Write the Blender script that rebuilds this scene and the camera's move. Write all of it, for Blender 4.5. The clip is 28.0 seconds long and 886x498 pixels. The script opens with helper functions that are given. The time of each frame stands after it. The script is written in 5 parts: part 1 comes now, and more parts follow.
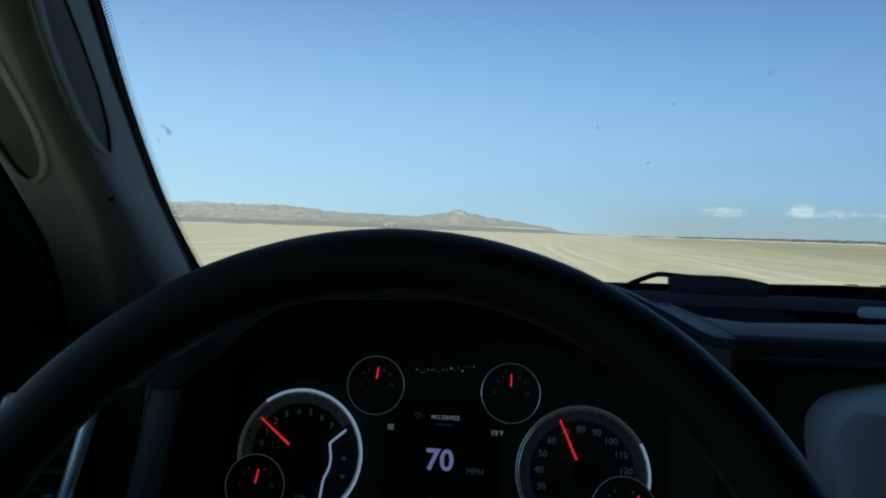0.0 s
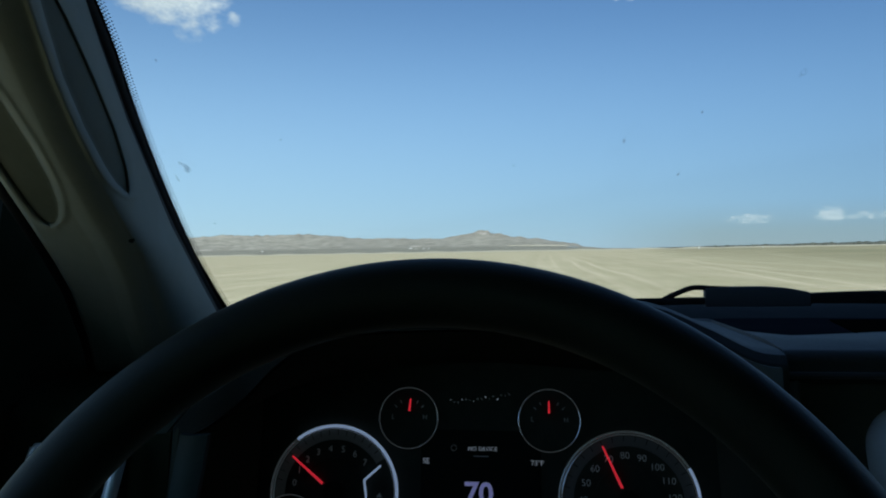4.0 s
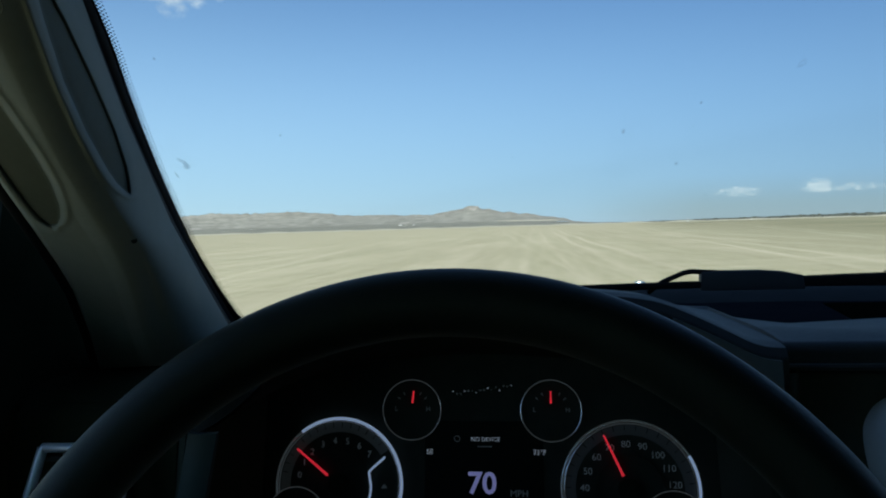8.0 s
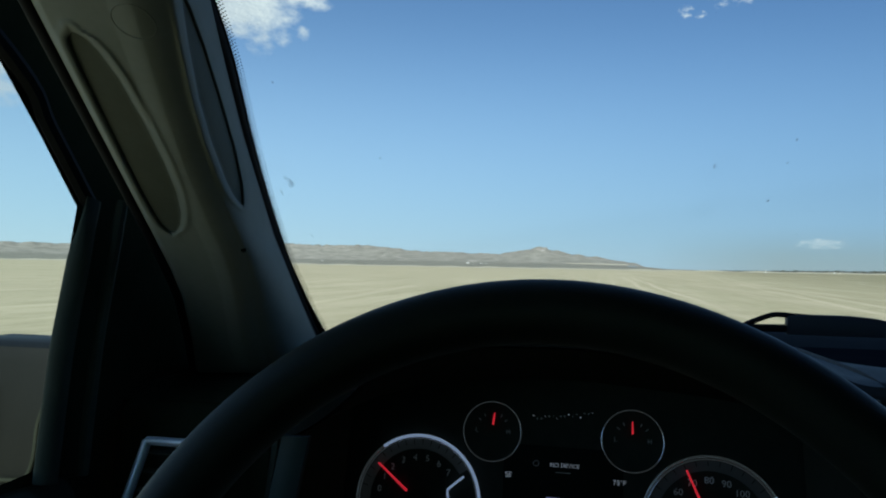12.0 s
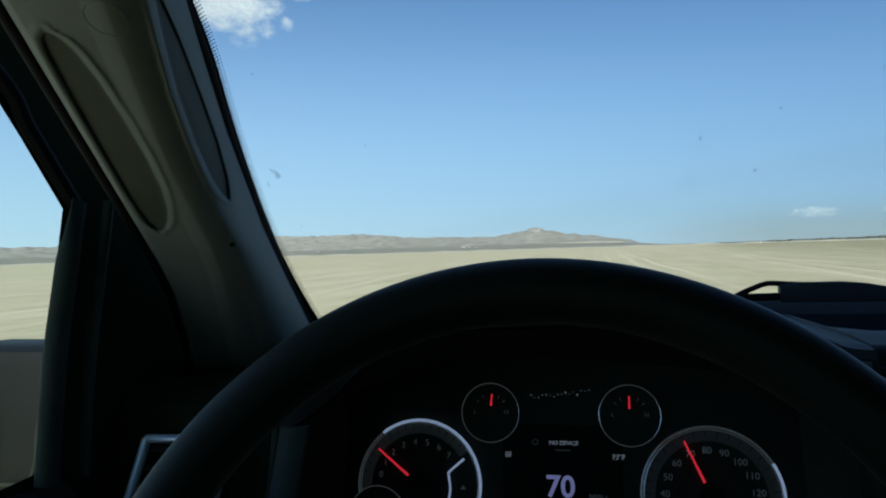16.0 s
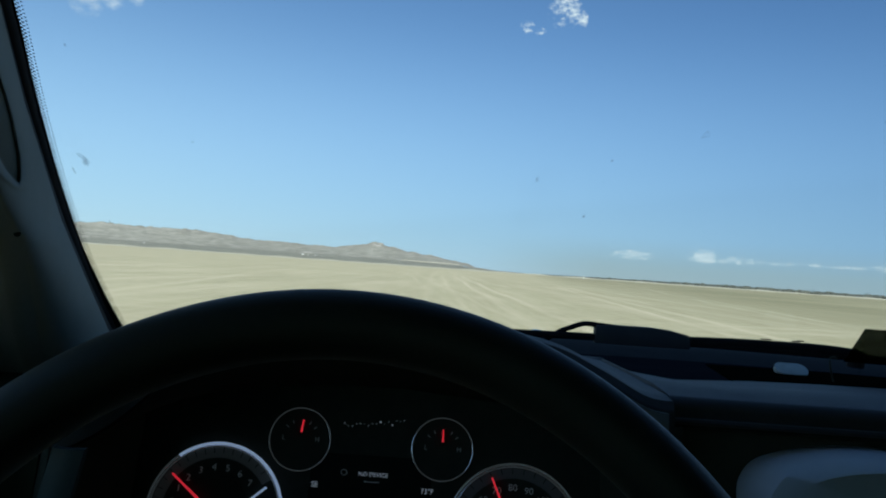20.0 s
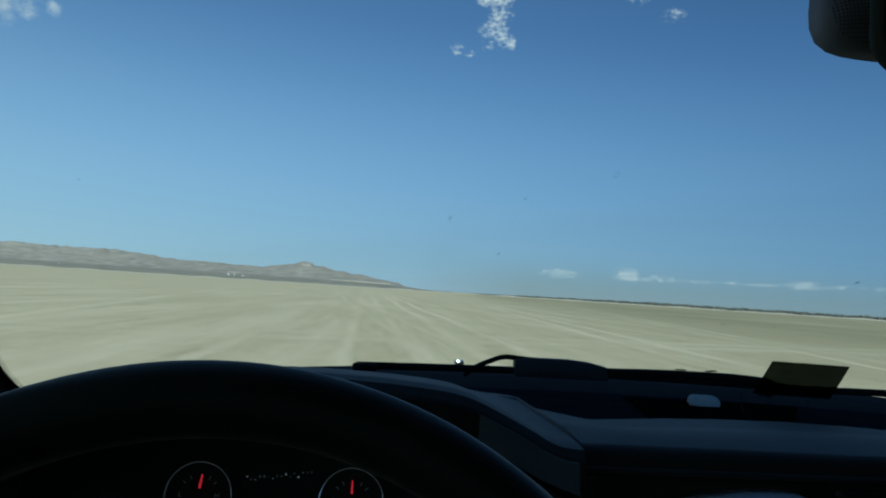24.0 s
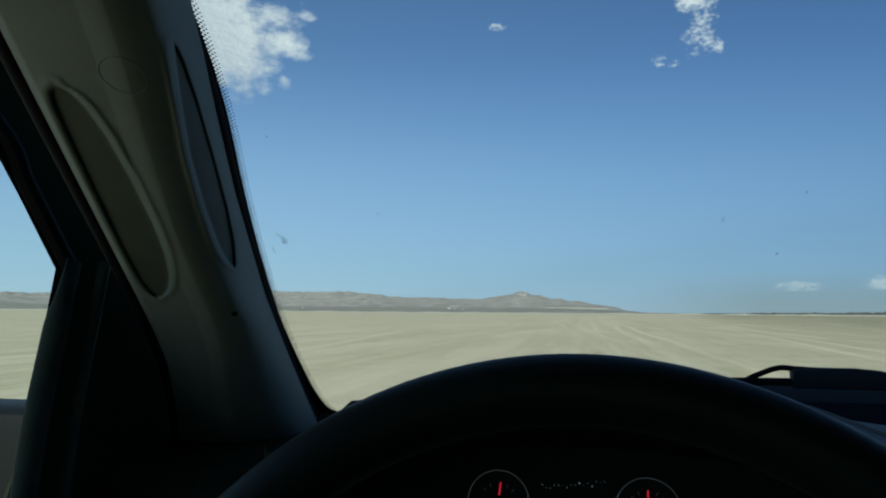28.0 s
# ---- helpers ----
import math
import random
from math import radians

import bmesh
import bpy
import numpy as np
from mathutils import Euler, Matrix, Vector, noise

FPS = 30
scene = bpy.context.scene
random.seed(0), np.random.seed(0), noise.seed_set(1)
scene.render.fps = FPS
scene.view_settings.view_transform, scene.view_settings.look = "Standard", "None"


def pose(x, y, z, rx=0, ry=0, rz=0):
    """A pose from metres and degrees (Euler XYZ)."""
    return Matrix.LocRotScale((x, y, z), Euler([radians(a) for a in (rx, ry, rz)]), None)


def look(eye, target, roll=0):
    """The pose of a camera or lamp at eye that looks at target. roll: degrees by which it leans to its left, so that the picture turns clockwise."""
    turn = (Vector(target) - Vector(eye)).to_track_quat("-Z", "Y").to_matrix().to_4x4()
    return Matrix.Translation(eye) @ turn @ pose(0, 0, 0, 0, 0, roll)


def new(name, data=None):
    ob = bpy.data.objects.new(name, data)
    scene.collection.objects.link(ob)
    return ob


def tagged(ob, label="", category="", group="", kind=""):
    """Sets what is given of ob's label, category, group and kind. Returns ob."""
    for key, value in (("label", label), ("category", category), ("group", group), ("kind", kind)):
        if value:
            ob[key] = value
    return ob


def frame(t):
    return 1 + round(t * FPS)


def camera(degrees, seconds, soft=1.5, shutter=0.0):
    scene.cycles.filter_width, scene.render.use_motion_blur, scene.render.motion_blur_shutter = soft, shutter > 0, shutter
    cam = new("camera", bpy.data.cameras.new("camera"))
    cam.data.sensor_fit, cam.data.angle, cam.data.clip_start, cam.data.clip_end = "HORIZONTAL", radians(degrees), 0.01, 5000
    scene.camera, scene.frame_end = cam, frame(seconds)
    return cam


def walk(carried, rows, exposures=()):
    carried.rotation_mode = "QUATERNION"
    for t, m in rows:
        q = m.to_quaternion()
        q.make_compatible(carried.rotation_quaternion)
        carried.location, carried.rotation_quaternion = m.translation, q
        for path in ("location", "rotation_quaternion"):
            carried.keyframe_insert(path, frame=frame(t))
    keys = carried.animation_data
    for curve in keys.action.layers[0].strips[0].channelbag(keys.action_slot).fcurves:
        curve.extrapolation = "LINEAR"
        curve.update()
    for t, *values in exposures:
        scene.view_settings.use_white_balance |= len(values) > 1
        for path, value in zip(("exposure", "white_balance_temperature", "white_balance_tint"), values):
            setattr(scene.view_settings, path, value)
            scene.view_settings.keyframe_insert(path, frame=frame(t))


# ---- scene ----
cam = camera(63.43, 28.0, soft=2.0)
PATH = [
    (0, (0.0730, 0.0568, 1.5903), (-0.1527, 2.0433, 1.5380), 1.91),
    (0.5, (0.0707, 0.0662, 1.5815), (-0.1851, 2.0465, 1.4677), 1.90),
    (1, (0.0642, 0.0711, 1.5871), (-0.1592, 2.0561, 1.4874), 1.89),
    (1.5, (0.0706, 0.0834, 1.5941), (-0.1570, 2.0685, 1.5071), -1.05),
    (2, (0.0681, 0.0910, 1.5958), (-0.1266, 2.0801, 1.5220), -0.79),
    (2.5, (0.0600, 0.0781, 1.5988), (-0.1628, 2.0655, 1.5812), -0.78),
    (3, (0.0689, 0.0807, 1.5995), (-0.0915, 2.0742, 1.6007), -1.56),
    (3.5, (0.0675, 0.0750, 1.5950), (-0.1921, 2.0580, 1.6149), -1.41),
    (4, (0.0681, 0.0762, 1.5935), (-0.2261, 2.0544, 1.6011), -0.97),
    (4.5, (0.0567, 0.0711, 1.5924), (-0.2602, 2.0458, 1.5887), -0.21),
    (6.5, (0.0632, 0.0678, 1.5901), (-0.2968, 2.0351, 1.6016), -0.55),
    (7, (0.0557, 0.0686, 1.5897), (-0.2766, 2.0408, 1.5941), -0.62),
    (7.5, (0.0557, 0.0695, 1.5972), (-0.2702, 2.0425, 1.6257), 0.59),
    (8, (0.0585, 0.0726, 1.6101), (-0.2098, 2.0536, 1.5504), -1.64),
    (8.5, (0.0690, 0.0655, 1.6065), (-0.1971, 2.0477, 1.6026), -0.09),
    (9, (0.0768, 0.0563, 1.6089), (-0.2236, 2.0328, 1.6673), -0.97),
    (9.5, (0.0645, 0.0534, 1.6053), (-0.2585, 2.0257, 1.6823), 0.00),
    (10, (0.0529, 0.0548, 1.6021), (-0.2846, 2.0249, 1.6716), 0.43),
    (10.5, (0.0570, 0.0550, 1.6057), (-0.3100, 2.0197, 1.6777), 0.50),
    (11, (0.0493, 0.0493, 1.6014), (-0.3231, 2.0134, 1.6635), 0.49),
    (11.5, (0.0476, 0.0510, 1.5962), (-0.3891, 2.0017, 1.6603), 1.01),
    (12, (0.0416, 0.0501, 1.5961), (-0.4100, 1.9979, 1.6437), 1.02),
    (12.5, (0.0522, 0.0536, 1.5973), (-0.3728, 2.0078, 1.6126), 0.35),
    (14.5, (0.0569, 0.0480, 1.5982), (-0.3385, 2.0085, 1.5961), -0.14),
    (15, (0.0536, 0.0474, 1.5963), (-0.3454, 2.0072, 1.6099), -1.20),
    (15.5, (0.0575, 0.0491, 1.5992), (-0.3632, 2.0041, 1.6301), -1.76),
    (16, (0.0467, 0.0511, 1.5952), (-0.3928, 2.0022, 1.6021), -1.72),
    (16.5, (0.0409, 0.0534, 1.5931), (-0.3844, 2.0073, 1.5568), -1.25),
    (17, (0.0495, 0.0526, 1.5969), (-0.3476, 2.0125, 1.5623), -2.02),
    (17.5, (0.0420, 0.0542, 1.5942), (-0.3286, 2.0192, 1.5551), -1.72),
    (18, (0.0405, 0.0550, 1.5933), (-0.3189, 2.0218, 1.5431), -2.08),
    (18.5, (0.0511, 0.0583, 1.5955), (-0.2479, 2.0353, 1.5492), -1.07),
    (19, (0.0540, 0.0591, 1.5938), (-0.1776, 2.0454, 1.5628), -0.46),
    (19.5, (0.0534, 0.0598, 1.5987), (-0.1075, 2.0530, 1.6333), 0.18),
    (20, (0.0527, 0.0766, 1.6039), (0.0522, 2.0759, 1.6561), 4.05),
    (20.5, (0.0930, 0.1054, 1.6203), (0.4225, 2.0794, 1.6393), 1.74),
    (21, (0.0881, 0.1047, 1.6288), (0.3722, 2.0782, 1.8004), 1.43),
    (21.2, (0.0811, 0.0994, 1.6263), (0.3288, 2.0741, 1.8355), 1.41),
    (21.5, (0.0818, 0.0810, 1.6256), (0.3567, 2.0553, 1.8024), 0.69),
    (23.5, (0.0958, 0.0946, 1.6301), (0.4842, 2.0514, 1.7712), 2.43),
    (24, (0.0702, 0.0961, 1.6259), (0.2592, 2.0836, 1.7448), 3.68),
    (24.5, (0.0387, 0.1093, 1.6198), (-0.0165, 2.1068, 1.7026), 3.65),
    (25, (0.0292, 0.1381, 1.6106), (-0.0620, 2.1360, 1.6130), 2.61),
    (25.5, (0.0191, 0.1255, 1.6136), (-0.0893, 2.1225, 1.6179), 1.71),
    (26, (0.0261, 0.1128, 1.6160), (-0.2104, 2.0975, 1.6873), 0.57),
    (26.5, (0.0156, 0.0906, 1.6185), (-0.3031, 2.0596, 1.7643), -0.19),
    (27, (0.0232, 0.0734, 1.6165), (-0.3546, 2.0291, 1.7971), 0.35),
    (27.5, (0.0243, 0.0749, 1.6185), (-0.3789, 2.0256, 1.7982), -0.07),
    (28, (0.0167, 0.0764, 1.6090), (-0.3836, 2.0281, 1.7843), 0.42),
]
walk(cam, [(t, look(eye, target, roll)) for t, eye, target, roll in PATH], exposures=((0.0, 0.45, 6120, -3), (1.0, 0.63, 6150, -3), (2.0, 0.42, 6120, -4), (3.0, 0.3, 6080, -3), (4.0, 0.29, 6080, -3), (7.0, 0.34, 6080, -3), (8.0, 0.4, 6120, -3), (9.0, 0.16, 6080, -2), (10.0, 0.14, 6080, -4), (11.0, 0.27, 6120, -4), (12.0, 0.31, 6120, -4), (15.0, 0.41, 6100, -3), (16.0, 0.39, 6100, -3), (17.0, 0.4, 6120, -3), (18.0, 0.56, 6150, -3), (19.0, 0.4, 6100, -3), (20.0, 0.4, 6080, -4), (21.0, -0.06, 5750, -7), (24.0, -0.07, 5700, -11), (25.0, 0.01, 5850, -9), (26.0, 0.03, 5980, -6), (27.0, 0.1, 5950, -6), (28.0, 0.0, 5950, -5)))

# ---- world, sun, exposure ----
SUN_AZ, SUN_EL = -178.0, 32.0     # degrees to the right of straight ahead, and up
world = bpy.data.worlds.new("sky")
scene.world = world
world.use_nodes = True
wt = world.node_tree
wt.nodes.clear()


def wnode(kind, **kw):
    n = wt.nodes.new(kind)
    for k, v in kw.items():
        n.inputs[int(k[1:])].default_value = v
    return n


def wmath(op, a, b=0.0, c=0.0):
    n = wt.nodes.new("ShaderNodeMath")
    n.operation = op
    for i, v in enumerate((a, b, c)):
        if isinstance(v, (int, float)):
            n.inputs[i].default_value = v
        else:
            wt.links.new(v, n.inputs[i])
    return n.outputs[0]


sky = wt.nodes.new("ShaderNodeTexSky")
sky.sky_type = "NISHITA"
sky.sun_disc = False
sky.sun_elevation = radians(SUN_EL)
sky.sun_rotation = radians(SUN_AZ)
sky.altitude = 1500
sky.air_density = 1.0
sky.dust_density = 0.2
sky.ozone_density = 4.0
geo_in = wt.nodes.new("ShaderNodeTexCoord")
sep = wt.nodes.new("ShaderNodeSeparateXYZ")
wt.links.new(geo_in.outputs["Generated"], sep.inputs[0])
az = wmath("MULTIPLY", wmath("ARCTAN2", sep.outputs[0], sep.outputs[1]), 57.2958)
el = wmath("MULTIPLY", wmath("ARCSINE", sep.outputs[2]), 57.2958)
com = wt.nodes.new("ShaderNodeCombineXYZ")
wt.links.new(az, com.inputs[0])
wt.links.new(wmath("MULTIPLY", el, 1.5), com.inputs[1])


def cloud_noise(scale, detail, offset):
    mp = wt.nodes.new("ShaderNodeMapping")
    mp.inputs["Location"].default_value = (offset, offset * 0.7, 0)
    wt.links.new(com.outputs[0], mp.inputs[0])
    n = wt.nodes.new("ShaderNodeTexNoise")
    n.inputs["Scale"].default_value = scale
    n.inputs["Detail"].default_value = detail
    n.inputs["Roughness"].default_value = 0.56
    wt.links.new(mp.outputs[0], n.inputs["Vector"])
    return n.outputs["Fac"]


# cumulus: centre azimuth and elevation, half width and half height, all in degrees, and body
CLOUDS = ((-30.9, 21.73, 6.17, 4.31, 1.7), (-28.9, 19.64, 4.89, 3.13, 1.5), (-25.6, 22.2, 3.04, 1.5, 1.0), (-23.2, 22.62, 1.39, 0.62, 0.75),
          (-24.7, 20.62, 2.29, 1.25, 1.0), (-23.7, 19.71, 1.68, 0.64, 0.7), (-24.5, 17.5, 0.75, 0.72, 0.9), (-27.7, 16.67, 1.32, 1.14, 0.7),
          (-26.2, 17.36, 1.94, 1.0, 0.5), (-23.5, 23.35, 1.08, 0.54, 0.45), (-41, 14.5, 5, 4.0, 0.8), (-48, 12, 6, 3, 0.9),
          (60, 14, 9, 4, 0.9), (-80, 18, 12, 5, 0.9), (150, 20, 14, 6, 0.9),
          (-150, 24, 14, 5, 0.8))
WISPS = ((8.4, 23.5, 2.02, 1.65, 1.3), (8.9, 21.83, 1.27, 0.84, 0.55), (8.5, 20.12, 1.58, 1.33, 0.6), (5.5, 19.01, 0.67, 0.58, 0.9),
          (6.6, 18.69, 0.51, 0.35, 0.5), (19.7, 23.0, 1.42, 0.73, 0.45), (22.5, 21.43, 1.18, 0.73, 0.35), (9.8, 19.74, 0.53, 0.96, 0.4),
          (-7.3, 22.16, 0.9, 0.38, 0.3))
LOW_CLOUDS = ((14.8, 1.95, 1.9, 0.55, 0.8), (20.0, 2.1, 1.3, 0.75, 1.1), (22.3, 2.0, 2.2, 0.42, 0.65), (25.5, 1.98, 2.4, 0.25, 0.45), (27.4, 2.02, 0.7, 0.28, 0.7), (29.6, 1.98, 1.8, 0.24, 0.55), (32.2, 2.05, 1.5, 0.5, 0.9), (34.4, 2.0, 1.5, 0.25, 0.55), (38.5, 2.0, 3.5, 0.3, 0.5), (44, 2.1, 4, 0.4, 0.5))


def cloud_group(rows, fine, coarse_amp, gain, seed, flat, relief_step):
    mask = None
    for ca, ce, ra, re_, body in rows:
        dx = wmath("DIVIDE", wmath("SUBTRACT", az, ca), ra)
        up = wmath("SUBTRACT", el, ce)
        dy = wmath("DIVIDE", wmath("MAXIMUM", up, wmath("MULTIPLY", up, -flat)), re_)
        d2 = wmath("ADD", wmath("MULTIPLY", dx, dx), wmath("MULTIPLY", dy, dy))
        one = wmath("MULTIPLY", wmath("MAXIMUM", wmath("SUBTRACT", 1.0, d2), 0.0), body)
        mask = one if mask is None else wmath("MAXIMUM", mask, one)
    broad = [wmath("ADD", wmath("MULTIPLY", cloud_noise(fine, 2, seed + shift), 0.8), wmath("MULTIPLY", cloud_noise(fine * 3.1, 2, seed * 2 + shift), 0.2)) for shift in (0.0, relief_step)]
    billow = wmath("ADD", wmath("MULTIPLY", cloud_noise(fine, 6, seed), coarse_amp), wmath("MULTIPLY", cloud_noise(fine * 4.3, 8, seed * 3), 1 - coarse_amp))
    dens = wmath("ADD", mask, wmath("MULTIPLY", wmath("SUBTRACT", billow, 0.5), gain))
    ramp = wt.nodes.new("ShaderNodeMapRange")
    ramp.interpolation_type = "SMOOTHSTEP"
    for i, v in ((1, 0.05), (2, 1.45), (3, 0.0), (4, 0.94)):
        ramp.inputs[i].default_value = v
    wt.links.new(dens, ramp.inputs[0])
    cover = wmath("MULTIPLY", ramp.outputs[0], wmath("MINIMUM", wmath("MULTIPLY", mask, 6.0), 1.0))
    return cover, wmath("SUBTRACT", broad[0], broad[1])


high, relief = cloud_group(CLOUDS, 0.20, 0.60, 4.6, 3.1, 1.0, 0.9)
far_low, relief_low = cloud_group(LOW_CLOUDS, 1.7, 0.6, 4.4, 5.7, 1.5, 0.15)
wisps, _ = cloud_group(WISPS, 0.55, 0.55, 4.6, 8.3, 1.0, 0.3)
high = wmath("MAXIMUM", high, wisps)
edge = wmath("MAXIMUM", high, wmath("MULTIPLY", far_low, 0.52))
# sunlit tops and right flanks, greyer bases
flank = wmath("ADD", wmath("MULTIPLY", wmath("SUBTRACT", el, 19.5), 0.03), wmath("MULTIPLY", wmath("ADD", az, 26.5), 0.035))
bulge = wmath("ADD", wmath("MULTIPLY", relief, 0.35), wmath("ADD", wmath("MULTIPLY", relief_low, 0.5), flank))
lit = wt.nodes.new("ShaderNodeMapRange")
for i, v in ((1, -0.22), (2, 0.2), (3, 0.0), (4, 1.0)):
    lit.inputs[i].default_value = v
wt.links.new(bulge, lit.inputs[0])
cmix = wt.nodes.new("ShaderNodeMix")
cmix.data_type = "RGBA"
cmix.inputs[6].default_value = (4.7, 5.1, 5.6, 1)
cmix.inputs[7].default_value = (7.4, 7.6, 7.6, 1)
wt.links.new(lit.outputs[0], cmix.inputs[0])
smix = wt.nodes.new("ShaderNodeMix")
smix.data_type = "RGBA"
wt.links.new(edge, smix.inputs[0])
# pale blue air light near the horizon, mixed dimmer towards the right
hz = wt.nodes.new("ShaderNodeMapRange")
hz.interpolation_type = "SMOOTHSTEP"
for i, v in ((1, 0.0), (2, 22.0), (3, 0.8), (4, 0.04)):
    hz.inputs[i].default_value = v
wt.links.new(wmath("ABSOLUTE", el), hz.inputs[0])
hmix = wt.nodes.new("ShaderNodeMix")
hmix.data_type = "RGBA"
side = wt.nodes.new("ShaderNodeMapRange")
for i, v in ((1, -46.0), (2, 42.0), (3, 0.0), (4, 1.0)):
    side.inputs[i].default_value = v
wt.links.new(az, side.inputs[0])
air = wt.nodes.new("ShaderNodeMix")
air.data_type = "RGBA"
air.inputs[6].default_value = (3.6, 4.9, 6.35, 1)
air.inputs[7].default_value = (1.68, 2.72, 4.3, 1)
wt.links.new(side.outputs[0], air.inputs[0])
# a slate-blue layer of far haze low on the right
low = wmath("MULTIPLY", wmath("MINIMUM", wmath("MAXIMUM", wmath("MULTIPLY", wmath("SUBTRACT", 3.4, el), 0.45), 0.0), 1.0), wmath("MINIMUM", wmath("MAXIMUM", wmath("MULTIPLY", wmath("SUBTRACT", az, 3.0), 0.1), 0.0), 0.92))
air2 = wt.nodes.new("ShaderNodeMix")
air2.data_type = "RGBA"
air2.inputs[7].default_value = (2.0, 2.62, 3.3, 1)
wt.links.new(low, air2.inputs[0])
wt.links.new(air.outputs[2], air2.inputs[6])
wt.links.new(air2.outputs[2], hmix.inputs[7])
wt.links.new(hz.outputs[0], hmix.inputs[0])
# brightness fall-off painted across the whole sky: dimmer and bluer to the right
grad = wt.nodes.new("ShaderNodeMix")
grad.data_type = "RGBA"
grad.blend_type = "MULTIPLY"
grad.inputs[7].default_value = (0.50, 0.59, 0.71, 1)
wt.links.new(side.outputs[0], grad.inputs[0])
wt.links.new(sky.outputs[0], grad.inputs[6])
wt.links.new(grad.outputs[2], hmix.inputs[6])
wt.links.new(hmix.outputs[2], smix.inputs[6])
wt.links.new(cmix.outputs[2], smix.inputs[7])
bg = wt.nodes.new("ShaderNodeBackground")
bg.inputs[1].default_value = 0.1
wt.links.new(smix.outputs[2], bg.inputs[0])
wo = wt.nodes.new("ShaderNodeOutputWorld")
wt.links.new(bg.outputs[0], wo.inputs[0])

sun = new("sun", bpy.data.lights.new("sun", "SUN"))
sun.data.energy = 4.7
sun.data.angle = radians(0.53)
sun.data.color = (1.0, 0.96, 0.9)
sd = Vector((math.sin(radians(SUN_AZ)) * math.cos(radians(SUN_EL)), math.cos(radians(SUN_AZ)) * math.cos(radians(SUN_EL)), math.sin(radians(SUN_EL))))
sun.matrix_world = look(sd * 50 + Vector((0, 0, 5)), (0, 0, 5))


# ---- materials ----
def mat(name, c1, c2=None, scale=30.0, rough=0.6, metal=0.0, bump=0.0, bscale=400.0, emit=0.0, spec=0.5, stretch=(1, 1, 1), rvar=0.0):
    m = bpy.data.materials.new(name)
    m.use_nodes = True
    nt = m.node_tree
    p = nt.nodes["Principled BSDF"]
    p.inputs["Roughness"].default_value = rough
    p.inputs["Metallic"].default_value = metal
    p.inputs["Specular IOR Level"].default_value = spec
    p.inputs["Base Color"].default_value = (*c1, 1)
    tc = nt.nodes.new("ShaderNodeTexCoord")
    mp = nt.nodes.new("ShaderNodeMapping")
    mp.inputs["Scale"].default_value = stretch
    nt.links.new(tc.outputs["Object"], mp.inputs[0])
    if c2:
        a, b = nt.nodes.new("ShaderNodeTexNoise"), nt.nodes.new("ShaderNodeTexNoise")
        a.inputs["Scale"].default_value, b.inputs["Scale"].default_value = scale, scale * 9
        a.inputs["Detail"].default_value = 6
        nt.links.new(mp.outputs[0], a.inputs["Vector"])
        nt.links.new(mp.outputs[0], b.inputs["Vector"])
        mid = nt.nodes.new("ShaderNodeMath")
        mid.operation = "MULTIPLY_ADD"
        mid.inputs[1].default_value = 0.35
        nt.links.new(b.outputs["Fac"], mid.inputs[0])
        nt.links.new(a.outputs["Fac"], mid.inputs[2])
        rg = nt.nodes.new("ShaderNodeMapRange")
        rg.inputs[1].default_value, rg.inputs[2].default_value = 0.45, 0.9
        nt.links.new(mid.outputs[0], rg.inputs[0])
        mx = nt.nodes.new("ShaderNodeMix")
        mx.data_type = "RGBA"
        mx.inputs[6].default_value, mx.inputs[7].default_value = (*c1, 1), (*c2, 1)
        nt.links.new(rg.outputs[0], mx.inputs[0])
        nt.links.new(mx.outputs[2], p.inputs["Base Color"])
        if rvar:
            rr = nt.nodes.new("ShaderNodeMapRange")
            rr.inputs[3].default_value, rr.inputs[4].default_value = rough - rvar, rough + rvar
            nt.links.new(a.outputs["Fac"], rr.inputs[0])
            nt.links.new(rr.outputs[0], p.inputs["Roughness"])
    if bump:
        bn = nt.nodes.new("ShaderNodeTexNoise")
        bn.inputs["Scale"].default_value = bscale
        bn.inputs["Detail"].default_value = 3
        nt.links.new(mp.outputs[0], bn.inputs["Vector"])
        bp = nt.nodes.new("ShaderNodeBump")
        bp.inputs["Strength"].default_value = bump
        bp.inputs["Distance"].default_value = 0.001
        nt.links.new(bn.outputs["Fac"], bp.inputs["Height"])
        nt.links.new(bp.outputs[0], p.inputs["Normal"])
    if emit:
        p.inputs["Emission Color"].default_value = (*c1, 1)
        p.inputs["Emission Strength"].default_value = emit
    return m


def glass_mat(name, gloss, tint=(1, 1, 1)):
    m = bpy.data.materials.new(name)
    m.use_nodes = True
    nt = m.node_tree
    nt.nodes.clear()
    tr = nt.nodes.new("ShaderNodeBsdfTransparent")
    tr.inputs[0].default_value = (*tint, 1)
    gl = nt.nodes.new("ShaderNodeBsdfGlossy")
    gl.inputs["Roughness"].default_value = 0.02
    fr = nt.nodes.new("ShaderNodeFresnel")
    fr.inputs[0].default_value = 1.3
    fm = nt.nodes.new("ShaderNodeMath")
    fm.operation = "MULTIPLY"
    fm.inputs[1].default_value = gloss
    nt.links.new(fr.outputs[0], fm.inputs[0])
    mx = nt.nodes.new("ShaderNodeMixShader")
    nt.links.new(fm.outputs[0], mx.inputs[0])
    nt.links.new(tr.outputs[0], mx.inputs[1])
    nt.links.new(gl.outputs[0], mx.inputs[2])
    out = nt.nodes.new("ShaderNodeOutputMaterial")
    nt.links.new(mx.outputs[0], out.inputs[0])
    return m


